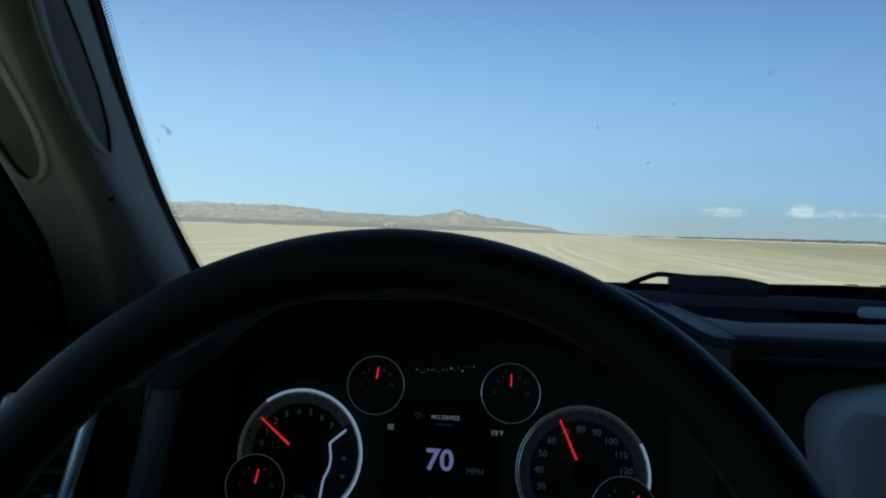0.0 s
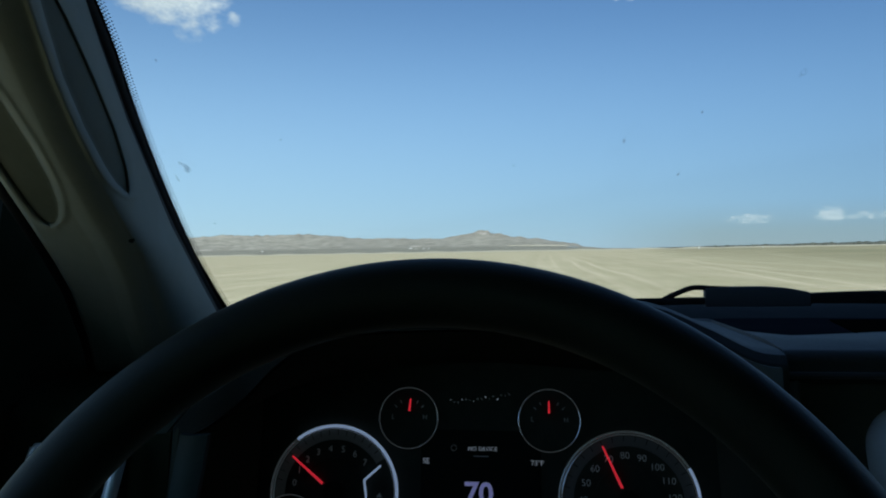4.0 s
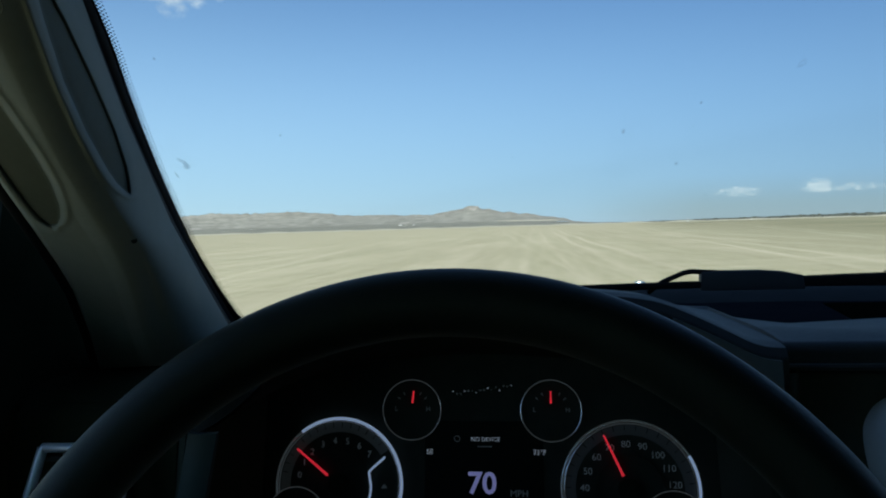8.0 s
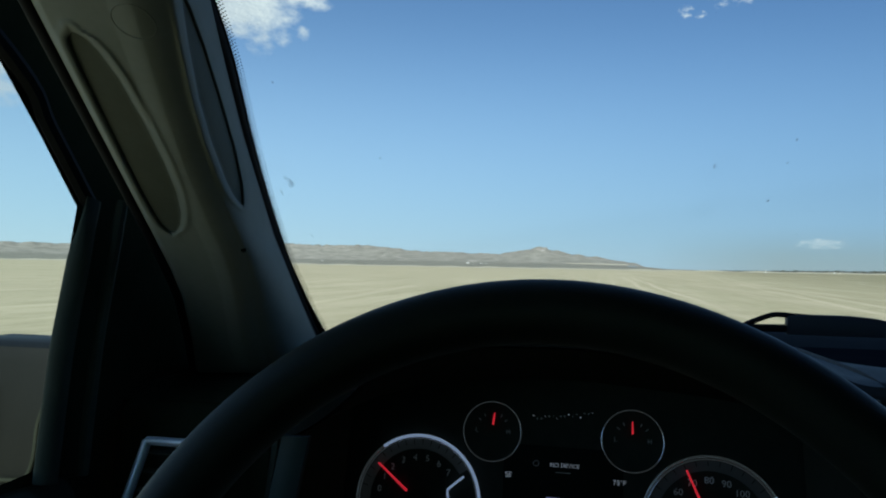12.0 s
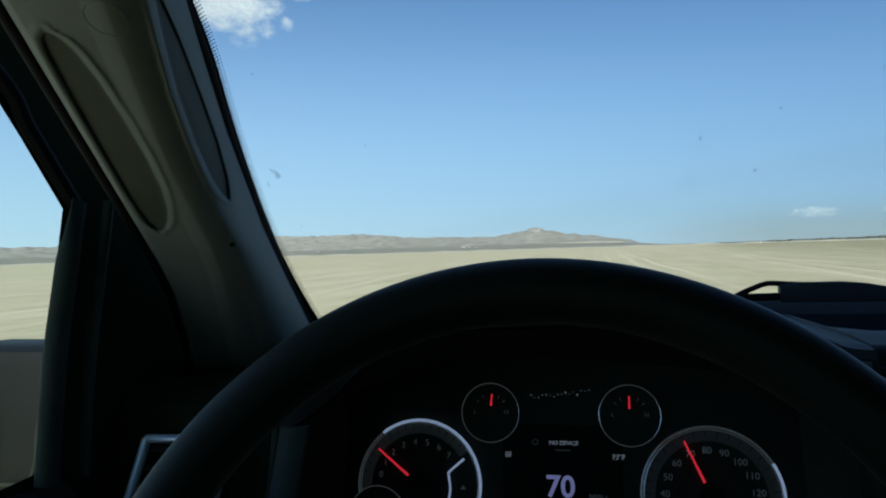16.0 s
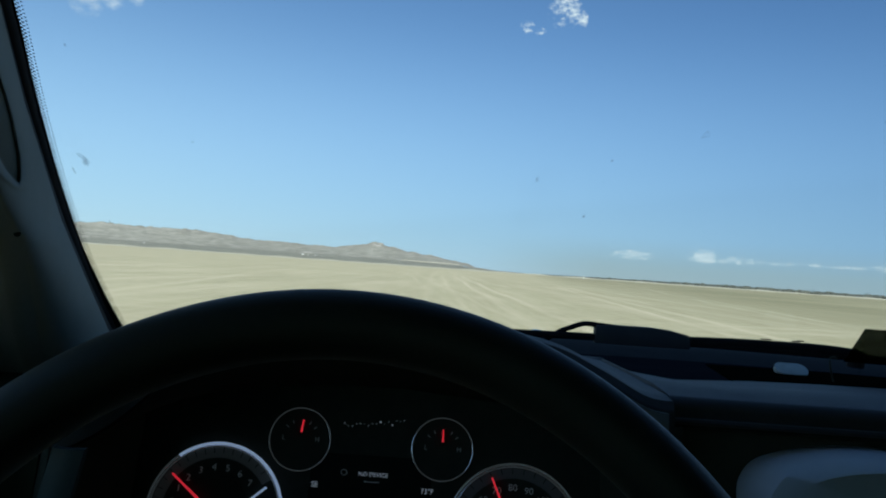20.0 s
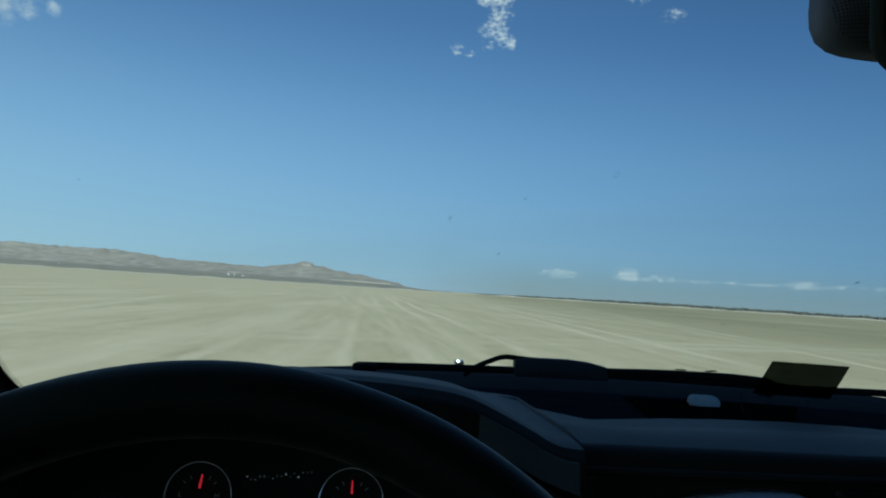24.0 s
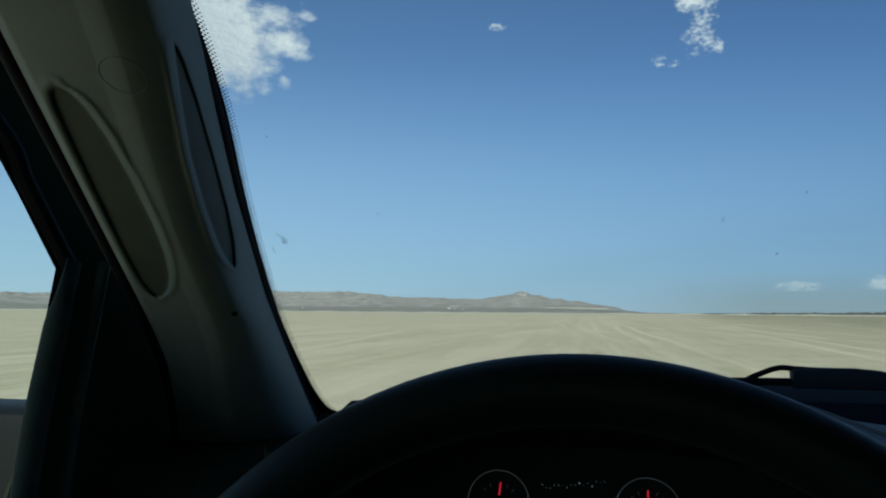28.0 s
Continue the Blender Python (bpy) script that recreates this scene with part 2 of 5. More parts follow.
def film_mat(name, colour, cover):
    """A thin dried film on glass: partly see-through, broken up by noise."""
    m = bpy.data.materials.new(name)
    m.use_nodes = True
    nt = m.node_tree
    p = nt.nodes["Principled BSDF"]
    p.inputs["Base Color"].default_value = (*colour, 1)
    p.inputs["Roughness"].default_value = 0.9
    tc = nt.nodes.new("ShaderNodeTexCoord")
    n = nt.nodes.new("ShaderNodeTexNoise")
    n.inputs["Scale"].default_value = 90
    n.inputs["Detail"].default_value = 5
    nt.links.new(tc.outputs["Object"], n.inputs["Vector"])
    rg = nt.nodes.new("ShaderNodeMapRange")
    rg.inputs[1].default_value, rg.inputs[2].default_value, rg.inputs[4].default_value = 0.35, 0.75, cover
    nt.links.new(n.outputs["Fac"], rg.inputs[0])
    ln = nt.nodes.new("ShaderNodeVectorMath")
    ln.operation = "DISTANCE"
    ln.inputs[1].default_value = (0.5, 0.5, 0.5)
    nt.links.new(tc.outputs["Generated"], ln.inputs[0])
    fade = nt.nodes.new("ShaderNodeMapRange")
    fade.inputs[1].default_value, fade.inputs[2].default_value, fade.inputs[3].default_value, fade.inputs[4].default_value = 0.15, 0.6, 1.0, 0.0
    nt.links.new(ln.outputs["Value"], fade.inputs[0])
    both = nt.nodes.new("ShaderNodeMath")
    both.operation = "MULTIPLY"
    nt.links.new(rg.outputs[0], both.inputs[0])
    nt.links.new(fade.outputs[0], both.inputs[1])
    nt.links.new(both.outputs[0], p.inputs["Alpha"])
    return m


def dust_mat(name, colour, cover):
    """A faint pale film that lets light through: a painted reflection, and smear haze."""
    m = bpy.data.materials.new(name)
    m.use_nodes = True
    nt = m.node_tree
    nt.nodes.clear()
    tr = nt.nodes.new("ShaderNodeBsdfTransparent")
    tl = nt.nodes.new("ShaderNodeBsdfTranslucent")
    tl.inputs[0].default_value = (*colour, 1)
    tc = nt.nodes.new("ShaderNodeTexCoord")
    n = nt.nodes.new("ShaderNodeTexNoise")
    n.inputs["Scale"].default_value = 25
    n.inputs["Detail"].default_value = 2
    nt.links.new(tc.outputs["Object"], n.inputs["Vector"])
    rg = nt.nodes.new("ShaderNodeMapRange")
    rg.inputs[1].default_value, rg.inputs[2].default_value, rg.inputs[4].default_value = 0.3, 0.8, cover
    nt.links.new(n.outputs["Fac"], rg.inputs[0])
    ln = nt.nodes.new("ShaderNodeVectorMath")
    ln.operation = "DISTANCE"
    ln.inputs[1].default_value = (0.5, 0.5, 0.5)
    nt.links.new(tc.outputs["Generated"], ln.inputs[0])
    fade = nt.nodes.new("ShaderNodeMapRange")
    fade.interpolation_type = "SMOOTHSTEP"
    fade.inputs[1].default_value, fade.inputs[2].default_value, fade.inputs[3].default_value, fade.inputs[4].default_value = 0.1, 0.48, 1.0, 0.0
    nt.links.new(ln.outputs["Value"], fade.inputs[0])
    both = nt.nodes.new("ShaderNodeMath")
    both.operation = "MULTIPLY"
    nt.links.new(rg.outputs[0], both.inputs[0])
    nt.links.new(fade.outputs[0], both.inputs[1])
    mx = nt.nodes.new("ShaderNodeMixShader")
    nt.links.new(both.outputs[0], mx.inputs[0])
    nt.links.new(tr.outputs[0], mx.inputs[1])
    nt.links.new(tl.outputs[0], mx.inputs[2])
    out = nt.nodes.new("ShaderNodeOutputMaterial")
    nt.links.new(mx.outputs[0], out.inputs[0])
    return m


M_PAD = mat("soft_dash_vinyl", (0.036, 0.0378, 0.0405), (0.048, 0.050, 0.053), 25, 0.6, bump=0.35, bscale=900, spec=0.35)
M_DASH = mat("dark_moulded_plastic", (0.046, 0.051, 0.038), (0.058, 0.063, 0.048), 25, 0.75, bump=0.3, bscale=900, spec=0.12)
M_BLACK = mat("matt_black_plastic", (0.020, 0.0235, 0.0165), (0.027, 0.031, 0.0225), 30, 0.8, spec=0.1, bump=0.15, bscale=900)
M_RUBBER = mat("black_rubber", (0.007, 0.008, 0.009), (0.011, 0.0125, 0.0135), 40, 0.75, spec=0.15)
M_COWL = mat("weathered_cowl_plastic", (0.010, 0.0115, 0.013), (0.016, 0.0175, 0.019), 25, 0.8, spec=0.12)
M_STRIP = mat("dark_green_weatherstrip", (0.05, 0.062, 0.05), (0.066, 0.078, 0.062), 40, 0.85, spec=0.1)
M_TRIM = mat("grey_pillar_trim", (0.205, 0.226, 0.198), (0.24, 0.26, 0.23), 18, 0.7, bump=0.25, bscale=1100, spec=0.25)
# trim plastic again, darkened for the shade inside the hand openings
M_RECESS_SHADE = mat("recess_shade_tone", (0.078, 0.088, 0.066), (0.094, 0.104, 0.08), 30, 0.7, bump=0.25, bscale=1100, spec=0.15)
M_LEATHER = mat("black_wheel_leather", (0.0135, 0.0185, 0.0135), (0.0195, 0.0255, 0.0195), 30, 0.5, bump=0.15, bscale=1300, rvar=0.08, spec=0.38)
M_CHROME = mat("bright_chrome", (0.8, 0.82, 0.86), rough=0.16, metal=1.0)
M_SATIN = mat("satin_silver_ring", (0.55, 0.57, 0.62), rough=0.32, metal=1.0)
M_FACE = mat("gauge_face", (0.034, 0.040, 0.033), (0.045, 0.051, 0.043), 60, 0.7, spec=0.12)
M_BAND = mat("grey_scale_band", (0.13, 0.14, 0.145), rough=0.6, emit=0.022, spec=0.2)
M_BAND_DIM = mat("dim_scale_band", (0.10, 0.105, 0.115), rough=0.6, emit=0.018, spec=0.2)
# silver rings given a faint glow in place of reflected light
M_RING = mat("silver_ring_sheen_glow", (0.55, 0.58, 0.64), rough=0.25, metal=0.9, emit=0.025)
# vent chrome painted pale: the sky it would reflect is in the colour
M_BRIGHT = mat("chrome_frame_painted_sky", (0.80, 0.83, 0.90), rough=0.28, metal=0.35, spec=0.8)
M_LINING = mat("dark_door_lining", (0.023, 0.0285, 0.016), (0.031, 0.037, 0.023), 25, 0.85, bump=0.2, bscale=900, spec=0.0)
M_NUM = mat("pale_printed_numeral", (0.55, 0.57, 0.6), rough=0.6, emit=0.022)
M_DIM = mat("dim_printed_mark", (0.4, 0.42, 0.45), rough=0.6, emit=0.022)
M_NEEDLE = mat("glowing_red_needle", (1.0, 0.03, 0.06), rough=0.4, emit=0.36)
M_LCD = mat("lcd_digits", (0.43, 0.41, 0.85), rough=0.5, emit=0.17)
M_LCD2 = mat("lcd_small_text", (0.7, 0.72, 0.85), rough=0.5, emit=0.14)
M_SCREEN = mat("display_glass", (0.011, 0.013, 0.0105), rough=0.5, spec=0.1)
M_GLASS = glass_mat("windshield_glass", 0.05)
M_SIDEGLASS = glass_mat("door_glass", 0.10, (0.93, 0.96, 0.95))
# unseen passenger glass, darkened so less side light reaches the pillar
M_DIMGLASS = glass_mat("light_cutting_door_glass", 0.10, (0.09, 0.10, 0.09))
M_SMUDGE = film_mat("bug_smear", (0.17, 0.18, 0.19), 0.62)
M_HAZE = dust_mat("reflection_and_smear_film", (0.98, 0.93, 0.88), 0.04)
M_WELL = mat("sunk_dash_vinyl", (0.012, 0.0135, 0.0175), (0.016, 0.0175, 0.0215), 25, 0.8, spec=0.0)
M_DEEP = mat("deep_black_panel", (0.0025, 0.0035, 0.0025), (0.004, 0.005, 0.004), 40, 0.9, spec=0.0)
M_COVER = mat("grey_wiper_cover", (0.034, 0.038, 0.044), (0.044, 0.048, 0.054), 30, 0.6, spec=0.3)
M_GLOW = mat("lit_ring", (0.55, 0.66, 1.0), rough=0.3, emit=0.24)
M_PILL = mat("pale_sensor_label", (0.30, 0.34, 0.335), (0.38, 0.42, 0.405), 120, 0.6)
M_CARD = mat("dry_straw", (0.10, 0.085, 0.055), (0.16, 0.14, 0.10), 30, 0.8)
M_SMOKY = glass_mat("smoky_see_through_card", 0.12, (0.135, 0.15, 0.135))
M_HOOD = mat("dark_blue_grey_paint", (0.016, 0.019, 0.024), (0.021, 0.024, 0.03), 6, 0.4, spec=0.3)
M_MIRROR = mat("mirror_glass", (0.75, 0.8, 0.8), rough=0.03, metal=1.0)
M_GRILLE = mat("dotted_pod_cover", (0.15, 0.165, 0.21), (0.175, 0.19, 0.24), 200, 0.6, spec=0.2)
# unseen rear glass, its tint set to light the cab from behind
M_REARGLASS = glass_mat("rear_glass", 0.08, (0.40, 0.52, 0.36))
# the dark cab seen in the mirror, painted as its own olive colour
M_MIRRORFACE = mat("mirror_painted_reflection", (0.10, 0.145, 0.045), rough=0.12, spec=0.6)
M_HEAD = mat("unseen_dark_headliner", (0.05, 0.05, 0.047), (0.065, 0.065, 0.06), 20, 0.95, spec=0.1)
M_STACK = mat("painted_stack_surround", (0.50, 0.53, 0.58), (0.57, 0.60, 0.64), 20, 0.45, metal=0.1)
M_SHELL = mat("dark_olive_shell", (0.008, 0.009, 0.008), (0.011, 0.012, 0.0105), 12, 0.5, spec=0.15)
# hood vinyl, lightened for the lit right end; its shaded copy follows below
M_HOODLIT = mat("hood_vinyl_lit_tone", (0.14, 0.155, 0.175), (0.17, 0.185, 0.205), 25, 0.7, bump=0.3, bscale=900, spec=0.2)
M_SLIM = mat("slim_teal_trim", (0.05, 0.066, 0.060), (0.066, 0.082, 0.075), 25, 0.6, spec=0.2)
M_HOODSHADE = mat("hood_vinyl_shade_tone", (0.024, 0.029, 0.027), (0.031, 0.036, 0.034), 25, 0.7, bump=0.3, bscale=900, spec=0.15)
M_CLEAR = mat("clear_chrome_nozzle", (0.75, 0.78, 0.8), rough=0.12, metal=1.0)
M_SCRUB = mat("scrub_plain", (0.205, 0.20, 0.163), (0.30, 0.285, 0.235), 0.012, 0.95, stretch=(1, 1, 6), spec=0.1)
M_HILL = mat("desert_hill", (0.365, 0.348, 0.30), (0.225, 0.215, 0.185), 0.022, 0.95, stretch=(1, 1, 0.8), spec=0.1)


def scarred(m, tone, dark):
    """Pale bare scars and darker ravines over a hill's own colour."""
    nt = m.node_tree
    p = nt.nodes["Principled BSDF"]
    src = p.inputs["Base Color"].links[0].from_socket
    tc = nt.nodes.new("ShaderNodeTexCoord")
    for scale, stretch, lo, hi, colour, amount in ((0.006, (1, 1, 0.3), 0.62, 0.70, tone, 0.75), (0.02, (1, 1, 2.2), 0.64, 0.70, tone, 0.5), (0.011, (1, 1, 0.25), 0.52, 0.66, dark, 0.55)):
        mp = nt.nodes.new("ShaderNodeMapping")
        mp.inputs["Scale"].default_value = stretch
        nt.links.new(tc.outputs["Object"], mp.inputs[0])
        n = nt.nodes.new("ShaderNodeTexNoise")
        n.inputs["Scale"].default_value = scale
        n.inputs["Detail"].default_value = 7
        n.inputs["Roughness"].default_value = 0.65
        nt.links.new(mp.outputs[0], n.inputs["Vector"])
        rg = nt.nodes.new("ShaderNodeMapRange")
        for i, v in ((1, lo), (2, hi), (3, 0.0), (4, amount)):
            rg.inputs[i].default_value = v
        nt.links.new(n.outputs["Fac"], rg.inputs[0])
        mx = nt.nodes.new("ShaderNodeMix")
        mx.data_type = "RGBA"
        mx.inputs[7].default_value = (*colour, 1)
        nt.links.new(rg.outputs[0], mx.inputs[0])
        nt.links.new(src, mx.inputs[6])
        src = mx.outputs[2]
    nt.links.new(src, p.inputs["Base Color"])


scarred(M_HILL, (0.50, 0.46, 0.415), (0.20, 0.19, 0.158))
scarred(M_SCRUB, (0.48, 0.45, 0.36), (0.17, 0.165, 0.13))
M_SANDBAR = mat("pale_sand", (0.47, 0.43, 0.32), (0.56, 0.52, 0.41), 0.02, 0.95, spec=0.1)
M_BUSH = mat("dark_scrub_leaves", (0.062, 0.070, 0.060), (0.10, 0.105, 0.085), 0.08, 0.95)
M_WHITE = mat("white_painted_wall", (0.62, 0.62, 0.6), (0.55, 0.55, 0.53), 0.3, 0.8)
M_ROOF = mat("grey_sheet_roof", (0.4, 0.41, 0.42), (0.5, 0.5, 0.5), 0.4, 0.6)


# wheel tracks on the clay: x at the truck, x gained per metre ahead, half width, strength
TRACKS = ((-0.9, -0.004, 0.16, 0.7), (0.9, -0.003, 0.16, 0.7), (2.6, 0.004, 0.22, 0.9), (4.3, 0.003, 0.22, 0.9), (-3.6, -0.02, 0.18, 0.5), (-5.3, -0.021, 0.18, 0.5),
          (7.4, 0.09, 0.2, 0.8), (9.1, 0.092, 0.2, 0.8), (-9, -0.12, 0.25, 0.6), (2.2, -0.06, 0.15, 0.8), (3.7, -0.058, 0.15, 0.8), (12, 0.21, 0.2, 0.8), (13.8, 0.212, 0.2, 0.8),
          (-20, 0.10, 0.2, 0.6), (-21.7, 0.10, 0.2, 0.6), (-60, 2.6, 0.7, 0.4), (-66, 2.58, 0.7, 0.4), (-150, -5.0, 1.2, 0.22), (60, -0.9, 0.3, 0.35), (150, 7.0, 1.5, 0.2), (30, 0.62, 0.3, 0.8), (32, 0.62, 0.3, 0.8))


def ground_mat():
    m = mat("dry_lake_clay", (0.409, 0.368, 0.228), (0.501, 0.453, 0.293), 0.08, 0.95, stretch=(1.0, 0.3, 1.0))
    nt = m.node_tree
    p = nt.nodes["Principled BSDF"]
    p.inputs["Specular IOR Level"].default_value = 0.1
    src = p.inputs["Base Color"].links[0].from_socket
    tc = nt.nodes.new("ShaderNodeTexCoord")

    def field(turn, sx, sy, detail=5, lift=0.0):
        mp = nt.nodes.new("ShaderNodeMapping")
        mp.inputs["Rotation"].default_value = (0, 0, turn)
        mp.inputs["Scale"].default_value = (sx, sy, 1)
        mp.inputs["Location"].default_value = (lift, lift * 0.6, 0)
        nt.links.new(tc.outputs["Object"], mp.inputs[0])
        n = nt.nodes.new("ShaderNodeTexNoise")
        n.inputs["Scale"].default_value = 1.0
        n.inputs["Detail"].default_value = detail
        nt.links.new(mp.outputs[0], n.inputs["Vector"])
        return n.outputs["Fac"]

    def ramp_of(value, a, b_, c, d):
        rg = nt.nodes.new("ShaderNodeMapRange")
        rg.interpolation_type = "SMOOTHSTEP"
        for i_, v_ in ((1, a), (2, b_), (3, c), (4, d)):
            rg.inputs[i_].default_value = v_
        nt.links.new(value, rg.inputs[0])
        return rg.outputs[0]

    def calc(op, *args):
        n = nt.nodes.new("ShaderNodeMath")
        n.operation = op
        for i_, v_ in enumerate(args):
            if isinstance(v_, (int, float)):
                n.inputs[i_].default_value = v_
            else:
                nt.links.new(v_, n.inputs[i_])
        return n.outputs[0]

    def over(fac, tone):
        nonlocal src
        mx = nt.nodes.new("ShaderNodeMix")
        mx.data_type = "RGBA"
        mx.inputs[7].default_value = (*tone, 1)
        nt.links.new(fac, mx.inputs[0])
        nt.links.new(src, mx.inputs[6])
        src = mx.outputs[2]

    # broad stains, scuffs of many old wheel lines in several directions, small clods
    for turn, sx, sy, tone, amount in ((0.0, 0.02, 0.008, (0.430, 0.371, 0.242), 0.45), (0.0, 0.55, 0.004, (0.645, 0.564, 0.401), 0.34), (0.0, 1.6, 0.010, (0.635, 0.559, 0.401), 0.4), (0.0, 2.6, 0.014, (0.348, 0.307, 0.195), 0.3), (0.06, 0.35, 0.005, (0.419, 0.361, 0.236), 0.3), (0.5, 0.3, 0.004, (0.441, 0.376, 0.247), 0.25),
                                       (1.35, 0.14, 0.008, (0.635, 0.554, 0.392), 0.5), (1.75, 0.06, 0.005, (0.419, 0.361, 0.236), 0.4), (1.57, 0.25, 0.02, (0.409, 0.351, 0.228), 0.3), (0.3, 0.9, 0.45, (0.369, 0.317, 0.205), 0.4), (0.1, 2.5, 0.7, (0.614, 0.540, 0.383), 0.35), (0.0, 7.0, 0.5, (0.338, 0.297, 0.191), 0.3), (0.02, 3.0, 0.12, (0.635, 0.564, 0.401), 0.35), (1.5, 1.2, 0.12, (0.358, 0.312, 0.201), 0.3), (0.1, 1.6, 0.30, (0.330, 0.290, 0.185), 0.5), (-0.35, 0.5, 0.05, (0.655, 0.574, 0.41), 0.55), (0.4, 0.45, 0.04, (0.655, 0.574, 0.41), 0.5), (0.0, 5.0, 1.2, (0.66, 0.58, 0.42), 0.35)):
        over(ramp_of(field(turn, sx, sy), 0.46, 0.72, 0.0, amount * 0.7), tone)
    sp = nt.nodes.new("ShaderNodeSeparateXYZ")
    nt.links.new(tc.outputs["Object"], sp.inputs[0])
    # tone mixed darker and browner away to the right
    across = calc("SUBTRACT", sp.outputs[0], calc("MULTIPLY", sp.outputs[1], 0.12))
    over(calc("MULTIPLY", ramp_of(across, -12.0, 40.0, 0.0, 0.95), ramp_of(field(0.0, 0.03, 0.012, 4, 21.0), 0.3, 0.6, 0.55, 1.0)), (0.27, 0.25, 0.15))
    wob = calc("MULTIPLY", calc("SUBTRACT", field(0.0, 0.01, 0.012, 2), 0.5), 5.0)
    fray = calc("MULTIPLY", calc("SUBTRACT", field(0.0, 0.6, 0.25, 4, 3.0), 0.5), 0.5)
    xw = calc("ADD", calc("ADD", sp.outputs[0], wob), fray)
    total = None
    for x0, slope, half, amount in TRACKS:
        off = calc("ABSOLUTE", calc("SUBTRACT", xw, calc("MULTIPLY_ADD", sp.outputs[1], slope, x0)))
        h = half * math.sqrt(1 + slope * slope)
        one = ramp_of(off, h * 0.3, h * 1.7, amount, 0.0)
        total = one if total is None else calc("MAXIMUM", total, one)
    worn = ramp_of(field(0.2, 0.09, 0.03, 4, 9.0), 0.36, 0.6, 0.25, 1.0)
    over(calc("MULTIPLY", calc("MULTIPLY", total, worn), 0.68), (0.676, 0.594, 0.428))
    nt.links.new(src, p.inputs["Base Color"])
    return m


M_GROUND = ground_mat()


# ---- mesh helpers ----
def mesh_of(name, bm, material, smooth=True):
    me = bpy.data.meshes.new(name)
    bmesh.ops.recalc_face_normals(bm, faces=bm.faces)
    bm.to_mesh(me)
    bm.free()
    me.materials.append(material)
    if smooth:
        for f in me.polygons:
            f.use_smooth = True
        me.set_sharp_from_angle(angle=radians(38))
    return me


def thing(name, bm, material, label, category, kind="", group="", smooth=True):
    return tagged(new(name, mesh_of(name, bm, material, smooth)), label, category, group, kind)


def holder(name, label, category, m=None, kind="", group=""):
    ob = tagged(new(name), label, category, group, kind)
    ob.empty_display_size = 0.05
    if m is not None:
        ob.matrix_world = m
    return ob


def part(name, bm, material, parent, label="", smooth=True):
    ob = new(name, mesh_of(name, bm, material, smooth))
    ob.parent = parent
    if label:
        ob["label"] = label
    return ob


def grid_bm(nu, nv, fn, close_u=False, thick=None):
    """A sheet of nu by nv cells through fn(u, v), u and v in 0..1; thick: offset that gives it a back."""
    bm = bmesh.new()
    layers = []
    for off in ((None,) if thick is None else (None, Vector(thick))):
        rows = []
        for j in range(nv + 1):
            row = []
            for i in range(nu if close_u else nu + 1):
                p = Vector(fn(i / nu, j / nv))
                row.append(bm.verts.new(p if off is None else p + off))
            rows.append(row)
        layers.append(rows)
        for j in range(nv):
            for i in range(nu):
                k = (i + 1) % len(rows[0])
                bm.faces.new((rows[j][i], rows[j][k], rows[j + 1][k], rows[j + 1][i]))
    if thick is not None:
        a, b = layers
        rim = [(0, i) for i in range(nu + 1)] + [(j, nu) for j in range(1, nv + 1)] + [(nv, i) for i in range(nu - 1, -1, -1)] + [(j, 0) for j in range(nv - 1, 0, -1)]
        for (j0, i0), (j1, i1) in zip(rim, rim[1:] + rim[:1]):
            bm.faces.new((a[j0][i0], a[j1][i1], b[j1][i1], b[j0][i0]))
    return bm


def box_bm(size, m=None, bevel=0.0, segs=2):
    bm = bmesh.new()
    bmesh.ops.create_cube(bm, size=1.0)
    bmesh.ops.scale(bm, vec=size, verts=bm.verts)
    if bevel:
        bmesh.ops.bevel(bm, geom=bm.edges[:], offset=bevel, segments=segs, affect="EDGES", profile=0.5)
    if m is not None:
        bmesh.ops.transform(bm, matrix=m, verts=bm.verts)
    return bm


def prism_bm(outline, depth, m=None, bevel=0.0):
    """A plate with the given outline in its own xy plane, from z = 0 to depth."""
    bm = bmesh.new()
    f = bm.faces.new([bm.verts.new((x, y, 0)) for x, y in outline])
    out = bmesh.ops.extrude_face_region(bm, geom=[f])
    bmesh.ops.translate(bm, vec=(0, 0, depth), verts=[v for v in out["geom"] if isinstance(v, bmesh.types.BMVert)])
    if bevel:
        bmesh.ops.bevel(bm, geom=[e for e in bm.edges if e.calc_face_angle(0) > 0.5], offset=bevel, segments=2, affect="EDGES", profile=0.5)
    if m is not None:
        bmesh.ops.transform(bm, matrix=m, verts=bm.verts)
    return bm


def round_rect(w, h, r, n=5):
    pts = []
    for cx, cy, a0 in ((w / 2 - r, h / 2 - r, 0), (-w / 2 + r, h / 2 - r, 90), (-w / 2 + r, -h / 2 + r, 180), (w / 2 - r, -h / 2 + r, 270)):
        for k in range(n + 1):
            a = radians(a0 + 90 * k / n)
            pts.append((cx + r * math.cos(a), cy + r * math.sin(a)))
    return pts


def smooth_line(pts, n):
    """n + 1 points along a Catmull-Rom curve through pts."""
    P = [Vector(p) for p in pts]
    P = [2 * P[0] - P[1]] + P + [2 * P[-1] - P[-2]]
    out = []
    for k in range(n + 1):
        s = k / n * (len(P) - 3)
        i = min(int(s), len(P) - 4)
        t = s - i
        a, b, c, d = P[i:i + 4]
        out.append(0.5 * (2 * b + (c - a) * t + (2 * a - 5 * b + 4 * c - d) * t * t + (3 * b - a - 3 * c + d) * t ** 3))
    return out


